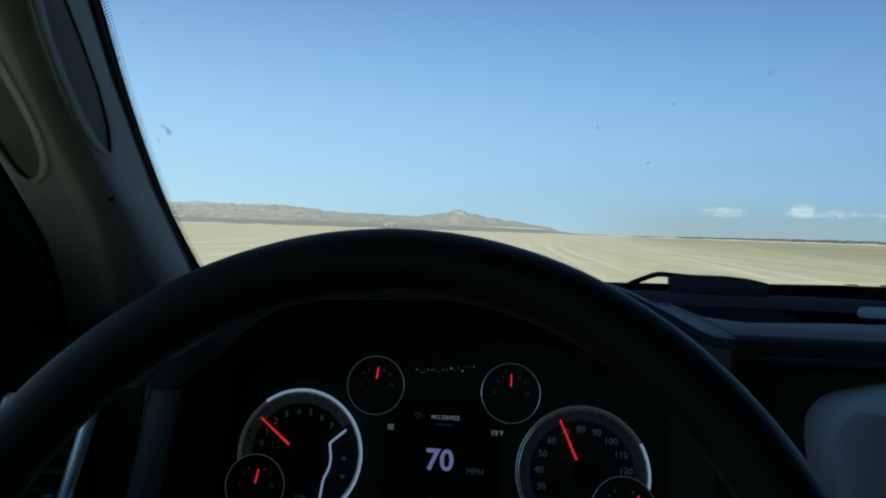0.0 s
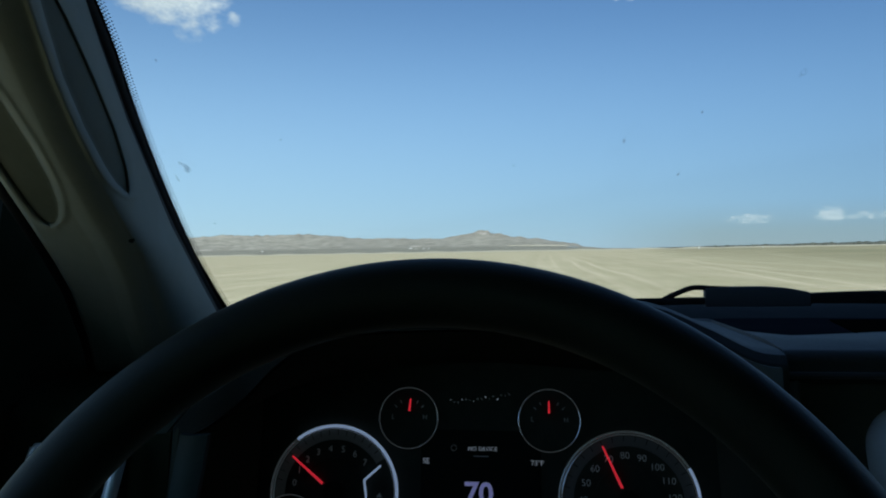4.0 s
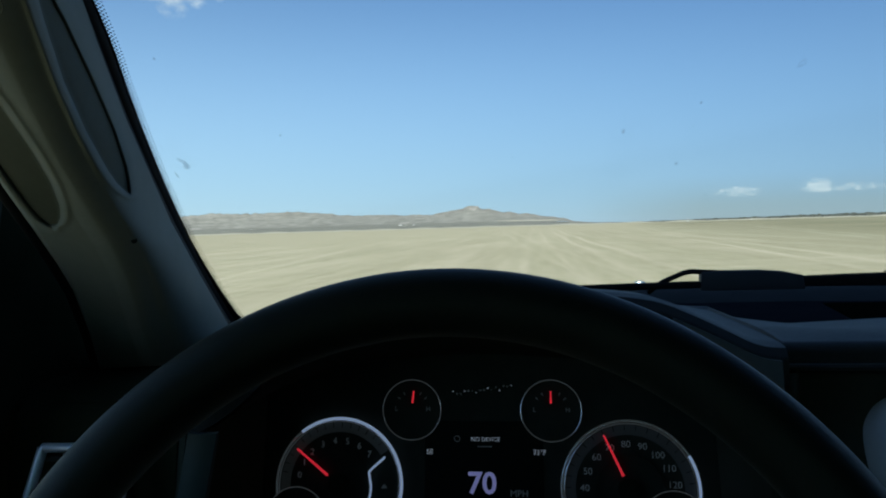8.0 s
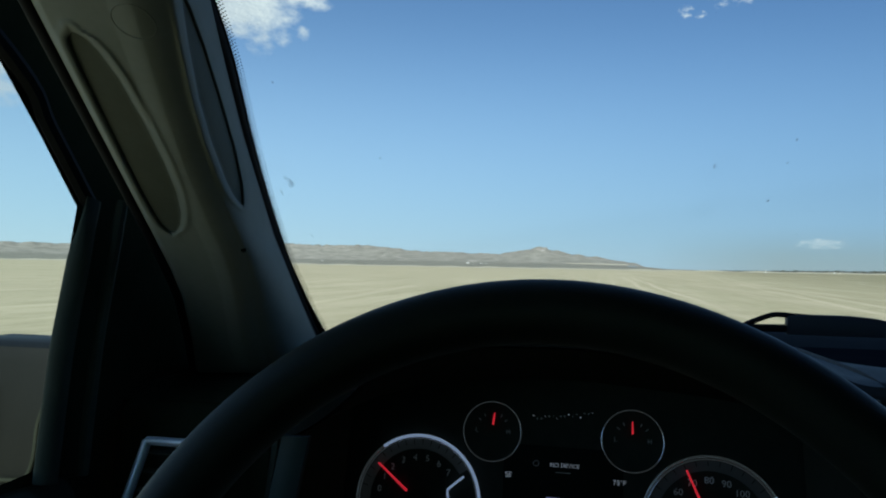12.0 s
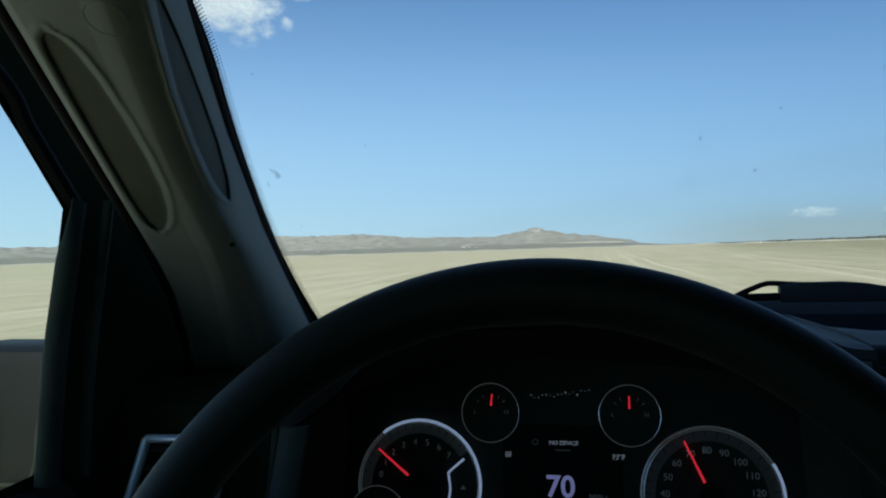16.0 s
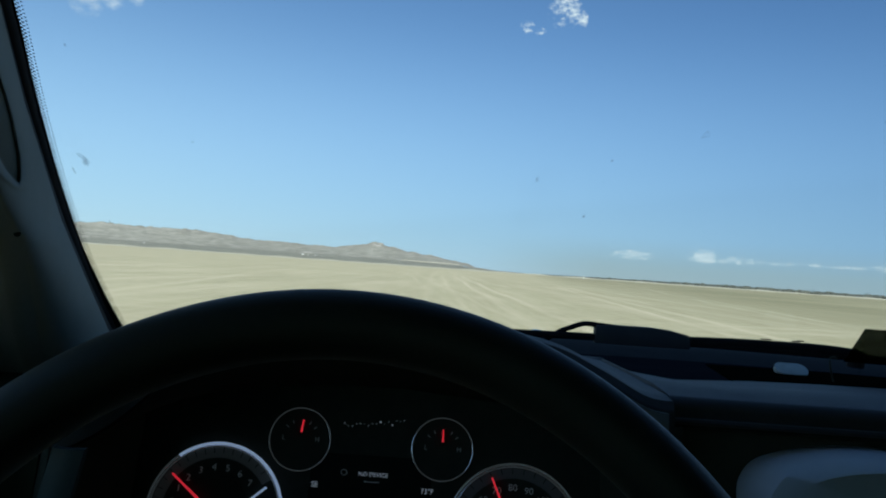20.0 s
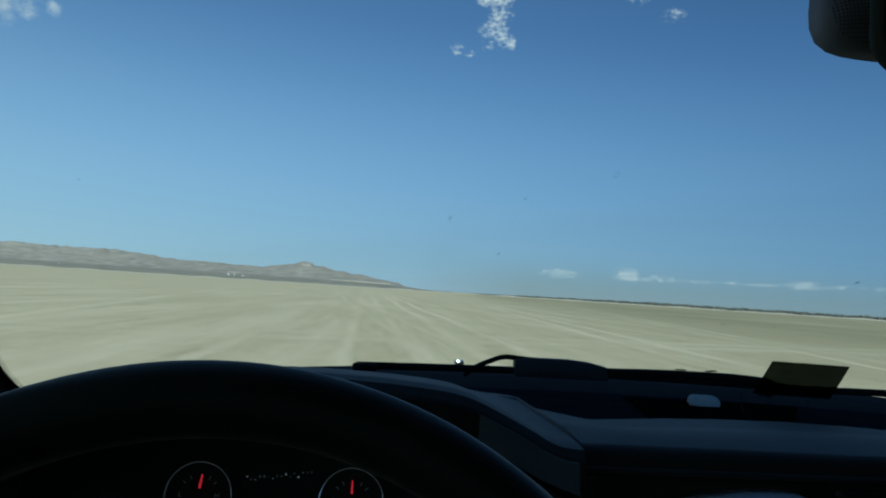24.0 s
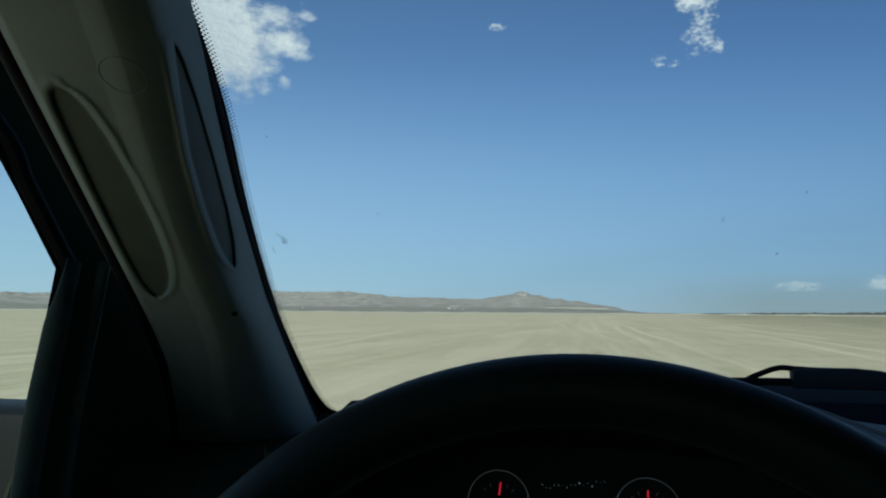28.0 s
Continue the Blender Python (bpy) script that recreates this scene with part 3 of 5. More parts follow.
def tube_bm(pts, r, n=10, flat=1.0, closed=False):
    """A tube through pts; r is a number or one radius a point; flat squeezes it upright."""
    bm = bmesh.new()
    P = [Vector(p) for p in pts]
    rings = []
    for i, p in enumerate(P):
        a = P[i - 1] if (i or closed) else p
        b = P[(i + 1) % len(P)] if (i + 1 < len(P) or closed) else p
        t = (b - a).normalized()
        s = t.cross(Vector((0, 0, 1)))
        s = s.normalized() if s.length > 1e-4 else Vector((1, 0, 0))
        u = s.cross(t).normalized()
        rad = r[i] if isinstance(r, (list, tuple)) else r
        rings.append([bm.verts.new(p + rad * (math.cos(2 * math.pi * k / n) * s + flat * math.sin(2 * math.pi * k / n) * u)) for k in range(n)])
    for a, b in list(zip(rings, rings[1:])) + ([(rings[-1], rings[0])] if closed else []):
        for k in range(n):
            bm.faces.new((a[k], a[(k + 1) % n], b[(k + 1) % n], b[k]))
    if not closed:
        bm.faces.new(rings[0])
        bm.faces.new(rings[-1])
    return bm


def torus_bm(R, r, nu=96, nv=16, a0=0.0, a1=360.0, squash=1.0):
    """A ring in the xy plane round z."""
    whole = abs(a1 - a0) >= 359.9
    bm = bmesh.new()
    rings = []
    for i in range(nu if whole else nu + 1):
        a = radians(a0 + (a1 - a0) * i / nu)
        rings.append([bm.verts.new(((R + r * math.cos(b)) * math.cos(a), (R + r * math.cos(b)) * math.sin(a), r * squash * math.sin(b)))
                      for b in (2 * math.pi * k / nv for k in range(nv))])
    for a, b in list(zip(rings, rings[1:])) + ([(rings[-1], rings[0])] if whole else []):
        for k in range(nv):
            bm.faces.new((a[k], b[k], b[(k + 1) % nv], a[(k + 1) % nv]))
    if not whole:
        bm.faces.new(rings[0])
        bm.faces.new(rings[-1])
    return bm


def disc_bm(R, z=0.0, depth=0.004, n=64):
    return prism_bm([(R * math.cos(2 * math.pi * k / n), R * math.sin(2 * math.pi * k / n)) for k in range(n)], depth, Matrix.Translation((0, 0, z)))


def band_bm(r0, r1, a0, a1, z=0.0, n=60):
    bm = bmesh.new()
    pts = []
    for k in range(n + 1):
        a = radians(a0 + (a1 - a0) * k / n)
        pts.append((bm.verts.new((r0 * math.cos(a), r0 * math.sin(a), z)), bm.verts.new((r1 * math.cos(a), r1 * math.sin(a), z))))
    for (a, b), (c, d) in zip(pts, pts[1:]):
        bm.faces.new((a, b, d, c))
    return bm


def text_bm(body, size, m, bold=0.0):
    cu = bpy.data.curves.new("lettering", "FONT")
    cu.body, cu.size, cu.align_x, cu.align_y, cu.extrude = body, size, "CENTER", "CENTER", size * 0.01
    cu.offset = bold * size
    cu.resolution_u = 3
    ob = bpy.data.objects.new("lettering", cu)
    scene.collection.objects.link(ob)
    me = bpy.data.meshes.new_from_object(ob.evaluated_get(bpy.context.evaluated_depsgraph_get()))
    bpy.data.objects.remove(ob)
    bm = bmesh.new()
    bm.from_mesh(me)
    bpy.data.meshes.remove(me)
    bmesh.ops.transform(bm, matrix=m, verts=bm.verts)
    return bm


def join_bm(items):
    out = bmesh.new()
    for b in items:
        me = bpy.data.meshes.new("tmp")
        b.to_mesh(me)
        b.free()
        out.from_mesh(me)
        bpy.data.meshes.remove(me)
    return out


def along(table, z, col=1):
    if z <= table[0][0]:
        return table[0][col]
    for p, q in zip(table, table[1:]):
        if z <= q[0]:
            f = (z - p[0]) / (q[0] - p[0])
            return p[col] + (q[col] - p[col]) * f
    return table[-1][col]


# ---- the lake bed and its surroundings ----
def polar_sheet(radii, n, zfn):
    bm = bmesh.new()
    mid = bm.verts.new((0, 0, zfn(0, 0)))
    prev = None
    for r in radii:
        ring = [bm.verts.new((r * math.sin(2 * math.pi * k / n), r * math.cos(2 * math.pi * k / n), zfn(r, 360 * k / n))) for k in range(n)]
        for k in range(n):
            if prev is None:
                bm.faces.new((mid, ring[k], ring[(k + 1) % n]))
            else:
                bm.faces.new((prev[k], ring[k], ring[(k + 1) % n], prev[(k + 1) % n]))
        prev = ring
    return bm


thing("ground", polar_sheet((30, 120, 500, 1500, 3000, 4800), 96, lambda r, a: 0.0), M_GROUND,
      "flat pale tan dry lake bed with faint scuffs", "ground", "structure")


# ridge height, in degrees above the horizon, by azimuth
RIDGE = ((-75, 1.0), (-60, 1.25), (-43, 1.15), (-34, 1.3), (-28, 1.45), (-24, 1.55), (-21, 1.5), (-19.3, 1.6), (-17, 1.4), (-15.4, 1.2), (-12, 1.12), (-8.6, 1.08), (-7, 1.35),
         (-5.5, 1.66), (-4.2, 1.45), (-2.6, 1.12), (-1.2, 0.98), (0.4, 0.68), (1.8, 0.52), (2.8, 0.22), (4.5, 0.1), (8, 0.04))


def ridge(a):
    for (a0, h0), (a1, h1) in zip(RIDGE, RIDGE[1:]):
        if a0 <= a <= a1:
            f = (a - a0) / (a1 - a0)
            f = f * f * (3 - 2 * f)
            return h0 + (h1 - h0) * f
    return 0.0


def hill_bm():
    def at(u, v):
        a = -75 + 83 * u
        r = 3150 + 900 * v
        top = math.tan(radians(ridge(a))) * 3650
        shape = min(1.0, v / 0.55)
        body = shape ** 1.3 if v < 0.55 else 1.0 - 0.5 * ((v - 0.55) / 0.45)
        rough_ = 1 + 0.06 * noise.fractal(Vector((a * 0.7, v * 5, 0)), 1.0, 2.0, 5) + 0.09 * noise.fractal(Vector((a * 2.2, v * 3, 5)), 0.9, 2.1, 5) * (1 - abs(2 * v - 1))
        crest = 1 + 0.02 * noise.fractal(Vector((a * 1.3, 0, 9)), 1.0, 2.0, 4)
        low_end = min(1.0, ridge(a) / 0.5)
        z = 14 * low_end + (top - 12 * low_end) * body * rough_ * crest
        return (r * math.sin(radians(a)), r * math.cos(radians(a)), max(z - 1.0 * (1 - low_end), -1.0))
    return grid_bm(420, 26, at)


thing("desert_hills", hill_bm(), M_HILL, "low bare tan and grey desert hills beyond the lake bed", "hills", "structure")


def scrub_bm():
    def at(u, v):
        a = -80 + 90 * u
        r = 2100 + 1200 * v + 60 * noise.noise(Vector((a * 0.3, v, 2)))
        fade = min(1.0, max(0.0, (6 - a) / 8))
        return (r * math.sin(radians(a)), r * math.cos(radians(a)), 0.15 + 24 * fade * v ** 1.1 + 0.8 * noise.noise(Vector((a, v * 9, 3))) * v)
    return grid_bm(160, 12, at)


thing("scrub_plain", scrub_bm(), M_SCRUB, "grey brown scrubland rising behind the lake bed", "scrubland", "structure")


def bush_clump(rng, w, h):
    bm = bmesh.new()
    for _ in range(5):
        m = Matrix.Translation((rng.uniform(-w / 2, w / 2), rng.uniform(-w / 4, w / 4), h * rng.uniform(0.25, 0.5))) @ Matrix.Diagonal((w * rng.uniform(0.15, 0.3), w * 0.2, h * rng.uniform(0.3, 0.55), 1))
        bmesh.ops.create_icosphere(bm, subdivisions=1, radius=1.0, matrix=m)
    for v in bm.verts:
        v.co += Vector((noise.noise(v.co * 0.7), noise.noise(v.co * 0.9 + Vector((5, 0, 0))), 0.6 * noise.noise(v.co * 0.8 + Vector((0, 7, 0))))) * 0.3 * h
    return bm


rng = random.Random(5)
bits = []
for k in range(760):
    a = 4 + 51 * k / 760 + rng.uniform(-0.05, 0.05)
    r = 1500 + 260 * rng.random()
    b = bush_clump(rng, rng.uniform(16, 40), rng.uniform(3.4, 6.0) * min(1.6, 0.45 + (a - 5) / 14))
    bmesh.ops.transform(b, matrix=Matrix.Translation((r * math.sin(radians(a)), r * math.cos(radians(a)), -0.4)) @ Matrix.Rotation(radians(-a), 4, "Z"), verts=b.verts)
    bits.append(b)
thing("scrub_belt", join_bm(bits), M_BUSH, "distant dark belt of scrub along the horizon", "scrub", "stuff")


def sandbar_bm():
    def at(u, v):
        a = -62 + 117 * u
        r = 1150 + 260 * v + 40 * noise.noise(Vector((a * 0.4, 1, v)))
        return (r * math.sin(radians(a)), r * math.cos(radians(a)), 0.1 + 2.5 * math.sin(math.pi * v) * (0.7 + 0.5 * noise.noise(Vector((a * 0.6, 0, 4)))))
    return grid_bm(300, 6, at)


thing("sand_bank", sandbar_bm(), M_SANDBAR, "thin pale bank of sand at the lake bed's far edge", "sand bank", "structure")


def far_house(az_deg, dist, w, d, h, base):
    ob = holder("farm_building", "small distant white building with a low grey roof", "building",
                Matrix.Translation((dist * math.sin(radians(az_deg)), dist * math.cos(radians(az_deg)), base)) @ Matrix.Rotation(radians(-az_deg), 4, "Z"), group="far white buildings")
    part("wall", box_bm((w, d, h), Matrix.Translation((0, 0, h / 2))), M_WHITE, ob, smooth=False)
    part("roof", prism_bm([(-w * 0.53, h), (w * 0.53, h), (0, h * 1.35)], d * 1.06, Matrix.Translation((0, d * 0.53, 0)) @ Matrix.Rotation(radians(90), 4, "X")), M_ROOF, ob, smooth=False)
    for k in (-1, 1):
        part("window", box_bm((w * 0.12, 0.3, h * 0.35), Matrix.Translation((k * w * 0.25, -d / 2, h * 0.55))), M_BLACK, ob, smooth=False)
    return ob


for a, w, h in ((-11.05, 22, 7.5), (-10.6, 13, 5), (-10.0, 18, 5), (-9.6, 9, 4), (-22.6, 12, 5), (-3.4, 10, 3)):
    far_house(a, 2800, w * 0.55, 8, h * 0.6, 12.2)
for a, dist, w, h in ((27.5, 2300, 14, 4), (31.5, 2300, 11, 3.5), (35, 2250, 16, 4)):
    far_house(a, dist, w, 8, h, 0.0)


def road_bm():
    def at(u, v):
        a = -4.6 + 6.0 * u
        r = 3120 + 180 * (1 - u) + 14 * v
        return (r * math.sin(radians(a)), r * math.cos(radians(a)), 24.5 - 5 * u + 2.6 * v)
    return grid_bm(40, 1, at, thick=(0, 0, -0.5))


thing("dirt_road", road_bm(), M_SANDBAR, "pale dirt road cut across the foot of the hill", "road", "structure")
for a, dist, h in ((11.2, 900, 4.2), (15.6, 1100, 3.0)):
    ob = holder("marker_post", "white marker post standing on the lake bed", "post", Matrix.Translation((dist * math.sin(radians(a)), dist * math.cos(radians(a)), 0)), group="marker posts")
    part("shaft", box_bm((0.7, 0.7, h), Matrix.Translation((0, 0, h / 2)), 0.05), M_WHITE, ob)
    part("foot", box_bm((1.3, 1.3, 0.4), Matrix.Translation((0, 0, 0.2)), 0.05), M_ROOF, ob)


# ---- windshield ----
CX = 0.39                                   # the truck's centre line, across


def ws_y(x, z):
    return 0.84 - 1.35 * (z - 1.68) - 0.40 * ((x - CX) ** 2 - 0.03)


def ws_left(z):
    d = z - 1.503
    return -0.306 + 0.06 * d + 0.52 * d * d - 2.3 * max(0.0, min(z, 1.83) - 1.745) ** 2


WS_LO, WS_HI = 1.485, 1.95


def ws_point(x, z, out=0.0):
    return Vector((x, ws_y(x, z) + out * 0.6, z + out * 0.8))


def ws_at(u, v):
    z = WS_LO + (WS_HI - WS_LO) * v
    x0 = ws_left(z)
    return ws_point(x0 + (2 * CX - 2 * x0) * u, z)


windshield = thing("windshield", grid_bm(40, 24, ws_at), M_GLASS, "large raked curved windshield glass with dried smears", "windshield", "structure")
windshield.visible_shadow = False


def smear_bm(x, z, w, h, lean, seed):
    """A dried mark, also used for the pale film, on the inner face of the glass."""
    n = 18
    ring = []
    for k in range(n):
        a = 2 * math.pi * k / n
        r = 1 + 0.35 * noise.noise(Vector((math.cos(a) * 1.7, math.sin(a) * 1.7, seed)))
        dx, dz = w / 2 * r * math.cos(a), h / 2 * r * math.sin(a)
        ring.append((x + dx + lean * dz, z + dz * 0.6))
    bm = bmesh.new()
    bm.faces.new([bm.verts.new(ws_point(px, pz, -0.003)) for px, pz in ring])
    return bm


for k, (x, z, w, h, lean) in enumerate(((-0.2585, 1.674, 0.0055, 0.009, -0.1), (-0.2605, 1.680, 0.004, 0.008, -0.1), (-0.268, 1.690, 0.002, 0.009, -0.1), (-0.2695, 1.668, 0.002, 0.012, 0.05), (-0.262, 1.628, 0.002, 0.004, 0), (-0.2575, 1.6775, 0.0045, 0.016, -0.3), (0.142, 1.702, 0.004, 0.012, 0), (0.201, 1.672, 0.003, 0.006, 0.4),
                                         (0.034, 1.681, 0.003, 0.003, 0), (0.262, 1.672, 0.003, 0.004, 0), (0.2937, 1.749, 0.007, 0.016, 0.2), (0.2125, 1.7233, 0.0028, 0.005, 0), (0.449, 1.768, 0.003, 0.004, 0), (0.5784, 1.684, 0.004, 0.004, 0), (0.6074, 1.668, 0.004, 0.007, 0.4), (0.549, 1.6657, 0.007, 0.005, 0.3), (-0.171, 1.70, 0.003, 0.003, 0), (0.176, 1.624, 0.003, 0.004, 0), (0.50, 1.61, 0.006, 0.008, 0.3), (0.56, 1.612, 0.006, 0.006, 0), (0.60, 1.60, 0.007, 0.012, 0.3), (0.21, 1.705, 0.002, 0.003, 0),
                                         (0.43, 1.535, 0.003, 0.006, 0), (0.40, 1.545, 0.004, 0.006, 0.3), (0.24, 1.64, 0.002, 0.004, 0), (-0.235, 1.75, 0.002, 0.004, 0))):
    part("smear", smear_bm(x, z, w, h, lean, k * 3.3), M_SMUDGE, windshield, "small dried dark smear")
# first two painted for a pale reflection, last two haze round the smears
for k, (x, z, w, h) in enumerate(((0.152, 1.688, 0.075, 0.17), (0.14, 1.665, 0.05, 0.10), (-0.262, 1.683, 0.030, 0.085), (-0.254, 1.675, 0.018, 0.05))):
    part("smear", smear_bm(x, z, w, h, 0.1, 70 + k * 3.3), M_HAZE, windshield, "faint pale film for a reflection and smear haze")

# the black glass seal along the driver's pillar and along the base, with its dotted border
seal_line = [ws_point(ws_left(z) - 0.009, z, -0.004) for z in [WS_LO + (WS_HI - WS_LO) * k / 40 for k in range(41)]]
thing("glass_seal", tube_bm(seal_line, 0.010, 10), M_RUBBER, "black rubber seal beside the windshield glass", "seal", "structure")
right_line = [Vector((2 * CX - p.x, p.y, p.z)) for p in seal_line]
thing("glass_seal", tube_bm(right_line, 0.014, 10), M_RUBBER, "black rubber seal beside the windshield glass", "seal", "structure")
CORNER = ((1.485, 0.030), (1.489, 0.017), (1.494, 0.0115), (1.50, 0.0085), (1.517, 0.005), (1.546, 0.0028), (1.60, 0.0))


def border_at(u, v):
    z = WS_LO + (WS_HI - WS_LO) * v
    return ws_point(ws_left(z) - 0.008 + (0.0086 + along(CORNER, z)) * u, z, -0.0025)


part("black_border", grid_bm(4, 160, border_at), M_BLACK, windshield, "black border printed on the glass edge")
dots = bmesh.new()
for k in range(200):
    z = 1.487 + (1.87 - 1.487) * k / 200
    for c, r in ((0, 0.00092), (1, 0.00082), (2, 0.00062)):
        x = ws_left(z) + along(CORNER, z) + 0.0010 + 0.0018 * c
        zz = z + (0.00096 if c % 2 else 0.0)
        ring = [dots.verts.new(ws_point(x + r * math.cos(a), zz + r * 0.62 * math.sin(a), -0.0025)) for a in (2 * math.pi * i / 6 for i in range(6))]
        dots.faces.new(ring)
part("dotted_border", dots, M_BLACK, windshield, "black dotted border printed on the glass")["kind"] = "stuff"

# ---- driver's windshield pillar ----
# a raked sheet: across (a, metres, towards the glass) and up (z); the curves below say where its edges and openings run
PIL_C, PIL_D, PIL_L = Vector((-0.27, 0.60, 1.62)), Vector((0.209, -1.233, 1.0)), Vector((0.867, 0.498, 0.0))
PIL_AXIS = Vector((0.035, 0.06, 1.602))      # the openings are cut towards this line of sight
GLASS_EDGE = ((-0.22, 0.060), (-0.10, 0.044), (-0.05, 0.039), (0.0, 0.035), (0.07, 0.0365), (0.11, 0.040), (0.14, 0.0435), (0.36, 0.060))
RIDGE_LINE = ((-0.22, -0.022), (-0.10, -0.012), (-0.042, 0.002), (-0.017, 0.005), (0.005, 0.0035), (0.045, 0.003), (0.08, 0.007), (0.11, 0.012), (0.14, 0.017), (0.36, 0.040))
DOOR_EDGE = ((-0.22, -0.115), (-0.15, -0.096), (-0.10, -0.0785), (-0.055, -0.0665), (-0.03, -0.064), (0.0, -0.0635), (0.36, -0.0625))
# the two hand openings: (z, towards the door, towards the glass) from foot to top, cut depth, soft edge
OPENINGS = (
    (((0.0215, 0.0178, 0.0182), (0.024, 0.0150, 0.0200), (0.030, 0.0122, 0.0222), (0.040, 0.0108, 0.0250), (0.063, 0.0105, 0.0285), (0.090, 0.0130, 0.0302), (0.118, 0.0192, 0.0312), (0.134, 0.0235, 0.0305), (0.140, 0.0255, 0.0292), (0.1425, 0.0270, 0.0275)), 0.010, 0.0026),
    (((-0.0015, -0.0478, -0.0472), (0.001, -0.0520, -0.0410), (0.006, -0.0548, -0.0358), (0.015, -0.0562, -0.0308), (0.030, -0.0570, -0.0272), (0.050, -0.0570, -0.0262), (0.075, -0.0565, -0.0278), (0.097, -0.0560, -0.0312), (0.110, -0.0552, -0.0356), (0.116, -0.0535, -0.0400), (0.1195, -0.0482, -0.0476)), 0.0055, 0.0036),
)


def pil_near(a, dz):
    """How far the trim stands towards the driver."""
    mid = along(RIDGE_LINE, dz)
    if a > mid:
        t = (a - mid) / (along(GLASS_EDGE, dz) - mid)
        soft_ = 1.75 + 0.75 * min(1.0, max(0.0, (0.02 - dz) / 0.09))
        return 0.020 - 0.105 * t ** soft_
    t = (mid - a) / (mid - along(DOOR_EDGE, dz))
    f = min(1.0, max(0.0, (t - 0.27) / 0.73))
    return 0.020 + 0.004 * math.sin(math.pi * min(1.0, t * 2.2)) - 0.033 * f ** 1.3 - 0.022 * max(0.0, (t - 0.93) / 0.07) ** 2


def pil_cut(a, dz):
    """How deep the openings sink the trim, with a slightly raised lip round them."""
    sunk = 0.0
    for rows, deep, soft_edge in OPENINGS:
        z0, z1 = rows[0][0], rows[-1][0]
        zc = min(max(dz, z0), z1)
        lo, hi = along(rows, zc, 1), along(rows, zc, 2)
        e = (hi - lo) / 2 - abs(a - (lo + hi) / 2)
        out_ = abs(dz - zc) * 1.55
        e = -math.hypot(max(0.0, -e), out_) if out_ > 0 else e
        e = min(e, (dz - z0) * 1.2, (z1 - dz) * 1.2) if out_ == 0 else e
        q = min(1.0, max(0.0, e / soft_edge))
        sunk += deep * q * q * (3 - 2 * q) - (0.0025 * math.exp(-((e + 0.003) / 0.0026) ** 2) if q <= 0 else 0.0)
    return sunk


def pil_point(a, dz, extra=0.0):
    p = PIL_C + PIL_L * a + PIL_D * dz
    return p + (p - PIL_AXIS).normalized() * (pil_cut(a, dz) - pil_near(a, dz) + extra)


def pillar_at(u, v):
    dz = -0.22 + 0.575 * v
    mid, lo, hi = along(RIDGE_LINE, dz), along(DOOR_EDGE, dz), along(GLASS_EDGE, dz)
    a = hi + (mid - hi) * u / 0.4 if u < 0.4 else mid + (lo - mid) * (u - 0.4) / 0.6
    return pil_point(a, dz)


def backing_at(u, v):
    dz = -0.18 + 0.51 * v
    a = pil_point(along(GLASS_EDGE, dz), dz, 0.001)
    b = ws_point(ws_left(a.z) - 0.006, a.z) + Vector((0, 0.004, 0))
    return a.lerp(b, u) - Vector((0.004 * u * (1 - u), 0, 0))


thing("pillar_backing", grid_bm(4, 40, backing_at), M_RUBBER, "black backing between pillar trim and glass", "seal", "structure")
pillar = thing("windshield_pillar_trim", grid_bm(250, 420, pillar_at), M_TRIM, "grey moulded pillar trim with two handle recesses", "pillar trim", "structure")


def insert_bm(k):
    """Sheet just proud of a hand opening's sunk trim, shade put into its colour."""
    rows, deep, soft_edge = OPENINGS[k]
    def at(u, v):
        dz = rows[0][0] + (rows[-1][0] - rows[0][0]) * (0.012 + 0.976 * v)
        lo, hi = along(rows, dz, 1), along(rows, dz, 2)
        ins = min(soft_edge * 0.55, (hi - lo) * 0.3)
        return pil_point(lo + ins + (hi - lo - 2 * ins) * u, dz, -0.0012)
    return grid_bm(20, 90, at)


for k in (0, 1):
    part("handle_recess", insert_bm(k), M_RECESS_SHADE, pillar, "dark sheet for shade in the grab handle recess")
edge_line = [Vector(pillar_at(1.0, 0.05 + 0.95 * k / 40)) + Vector((0.001, -0.002, 0)) for k in range(41)]
thing("door_seal", tube_bm(edge_line, 0.006, 10), M_RUBBER, "black rubber seal between pillar trim and door", "seal", "structure")
clip = pil_point(0.005, -0.013, -0.0004)
part("screw_cap", disc_bm(0.0024, 0, 0.0008, 20), M_BLACK, pillar, "small round dark screw hole").matrix_world = look(clip, clip + Vector((-0.5, 0.85, -0.1)))
cap_mid = (-0.008, 0.126)
cap_ring = [pil_point(cap_mid[0] + 0.0125 * math.cos(a), cap_mid[1] + 0.0125 / 1.6 * math.sin(a), 0.0004) for a in (2 * math.pi * k / 48 for k in range(48))]
part("cap_groove", tube_bm(cap_ring, 0.0007, 6, 1.0, True), M_TRIM, pillar, "thin round seam of a trim cap")

# ---- driver's door ----
DX = -0.40
# window ends early behind, out of view, to cut light on the pillar
WIN = [(0.49 - 0.40, 2.02), (0.49, 1.742), (0.53, 1.695), (0.573, 1.641), (0.562, 1.586), (0.553, 1.545), (0.547, 1.50), (0.541, 1.465), (0.536, 1.428), (0.45, 1.424), (0.2, 1.420), (0.05, 1.418), (0.02, 1.45), (0.01, 1.70), (0.02, 1.95), (0.05, 2.02)]
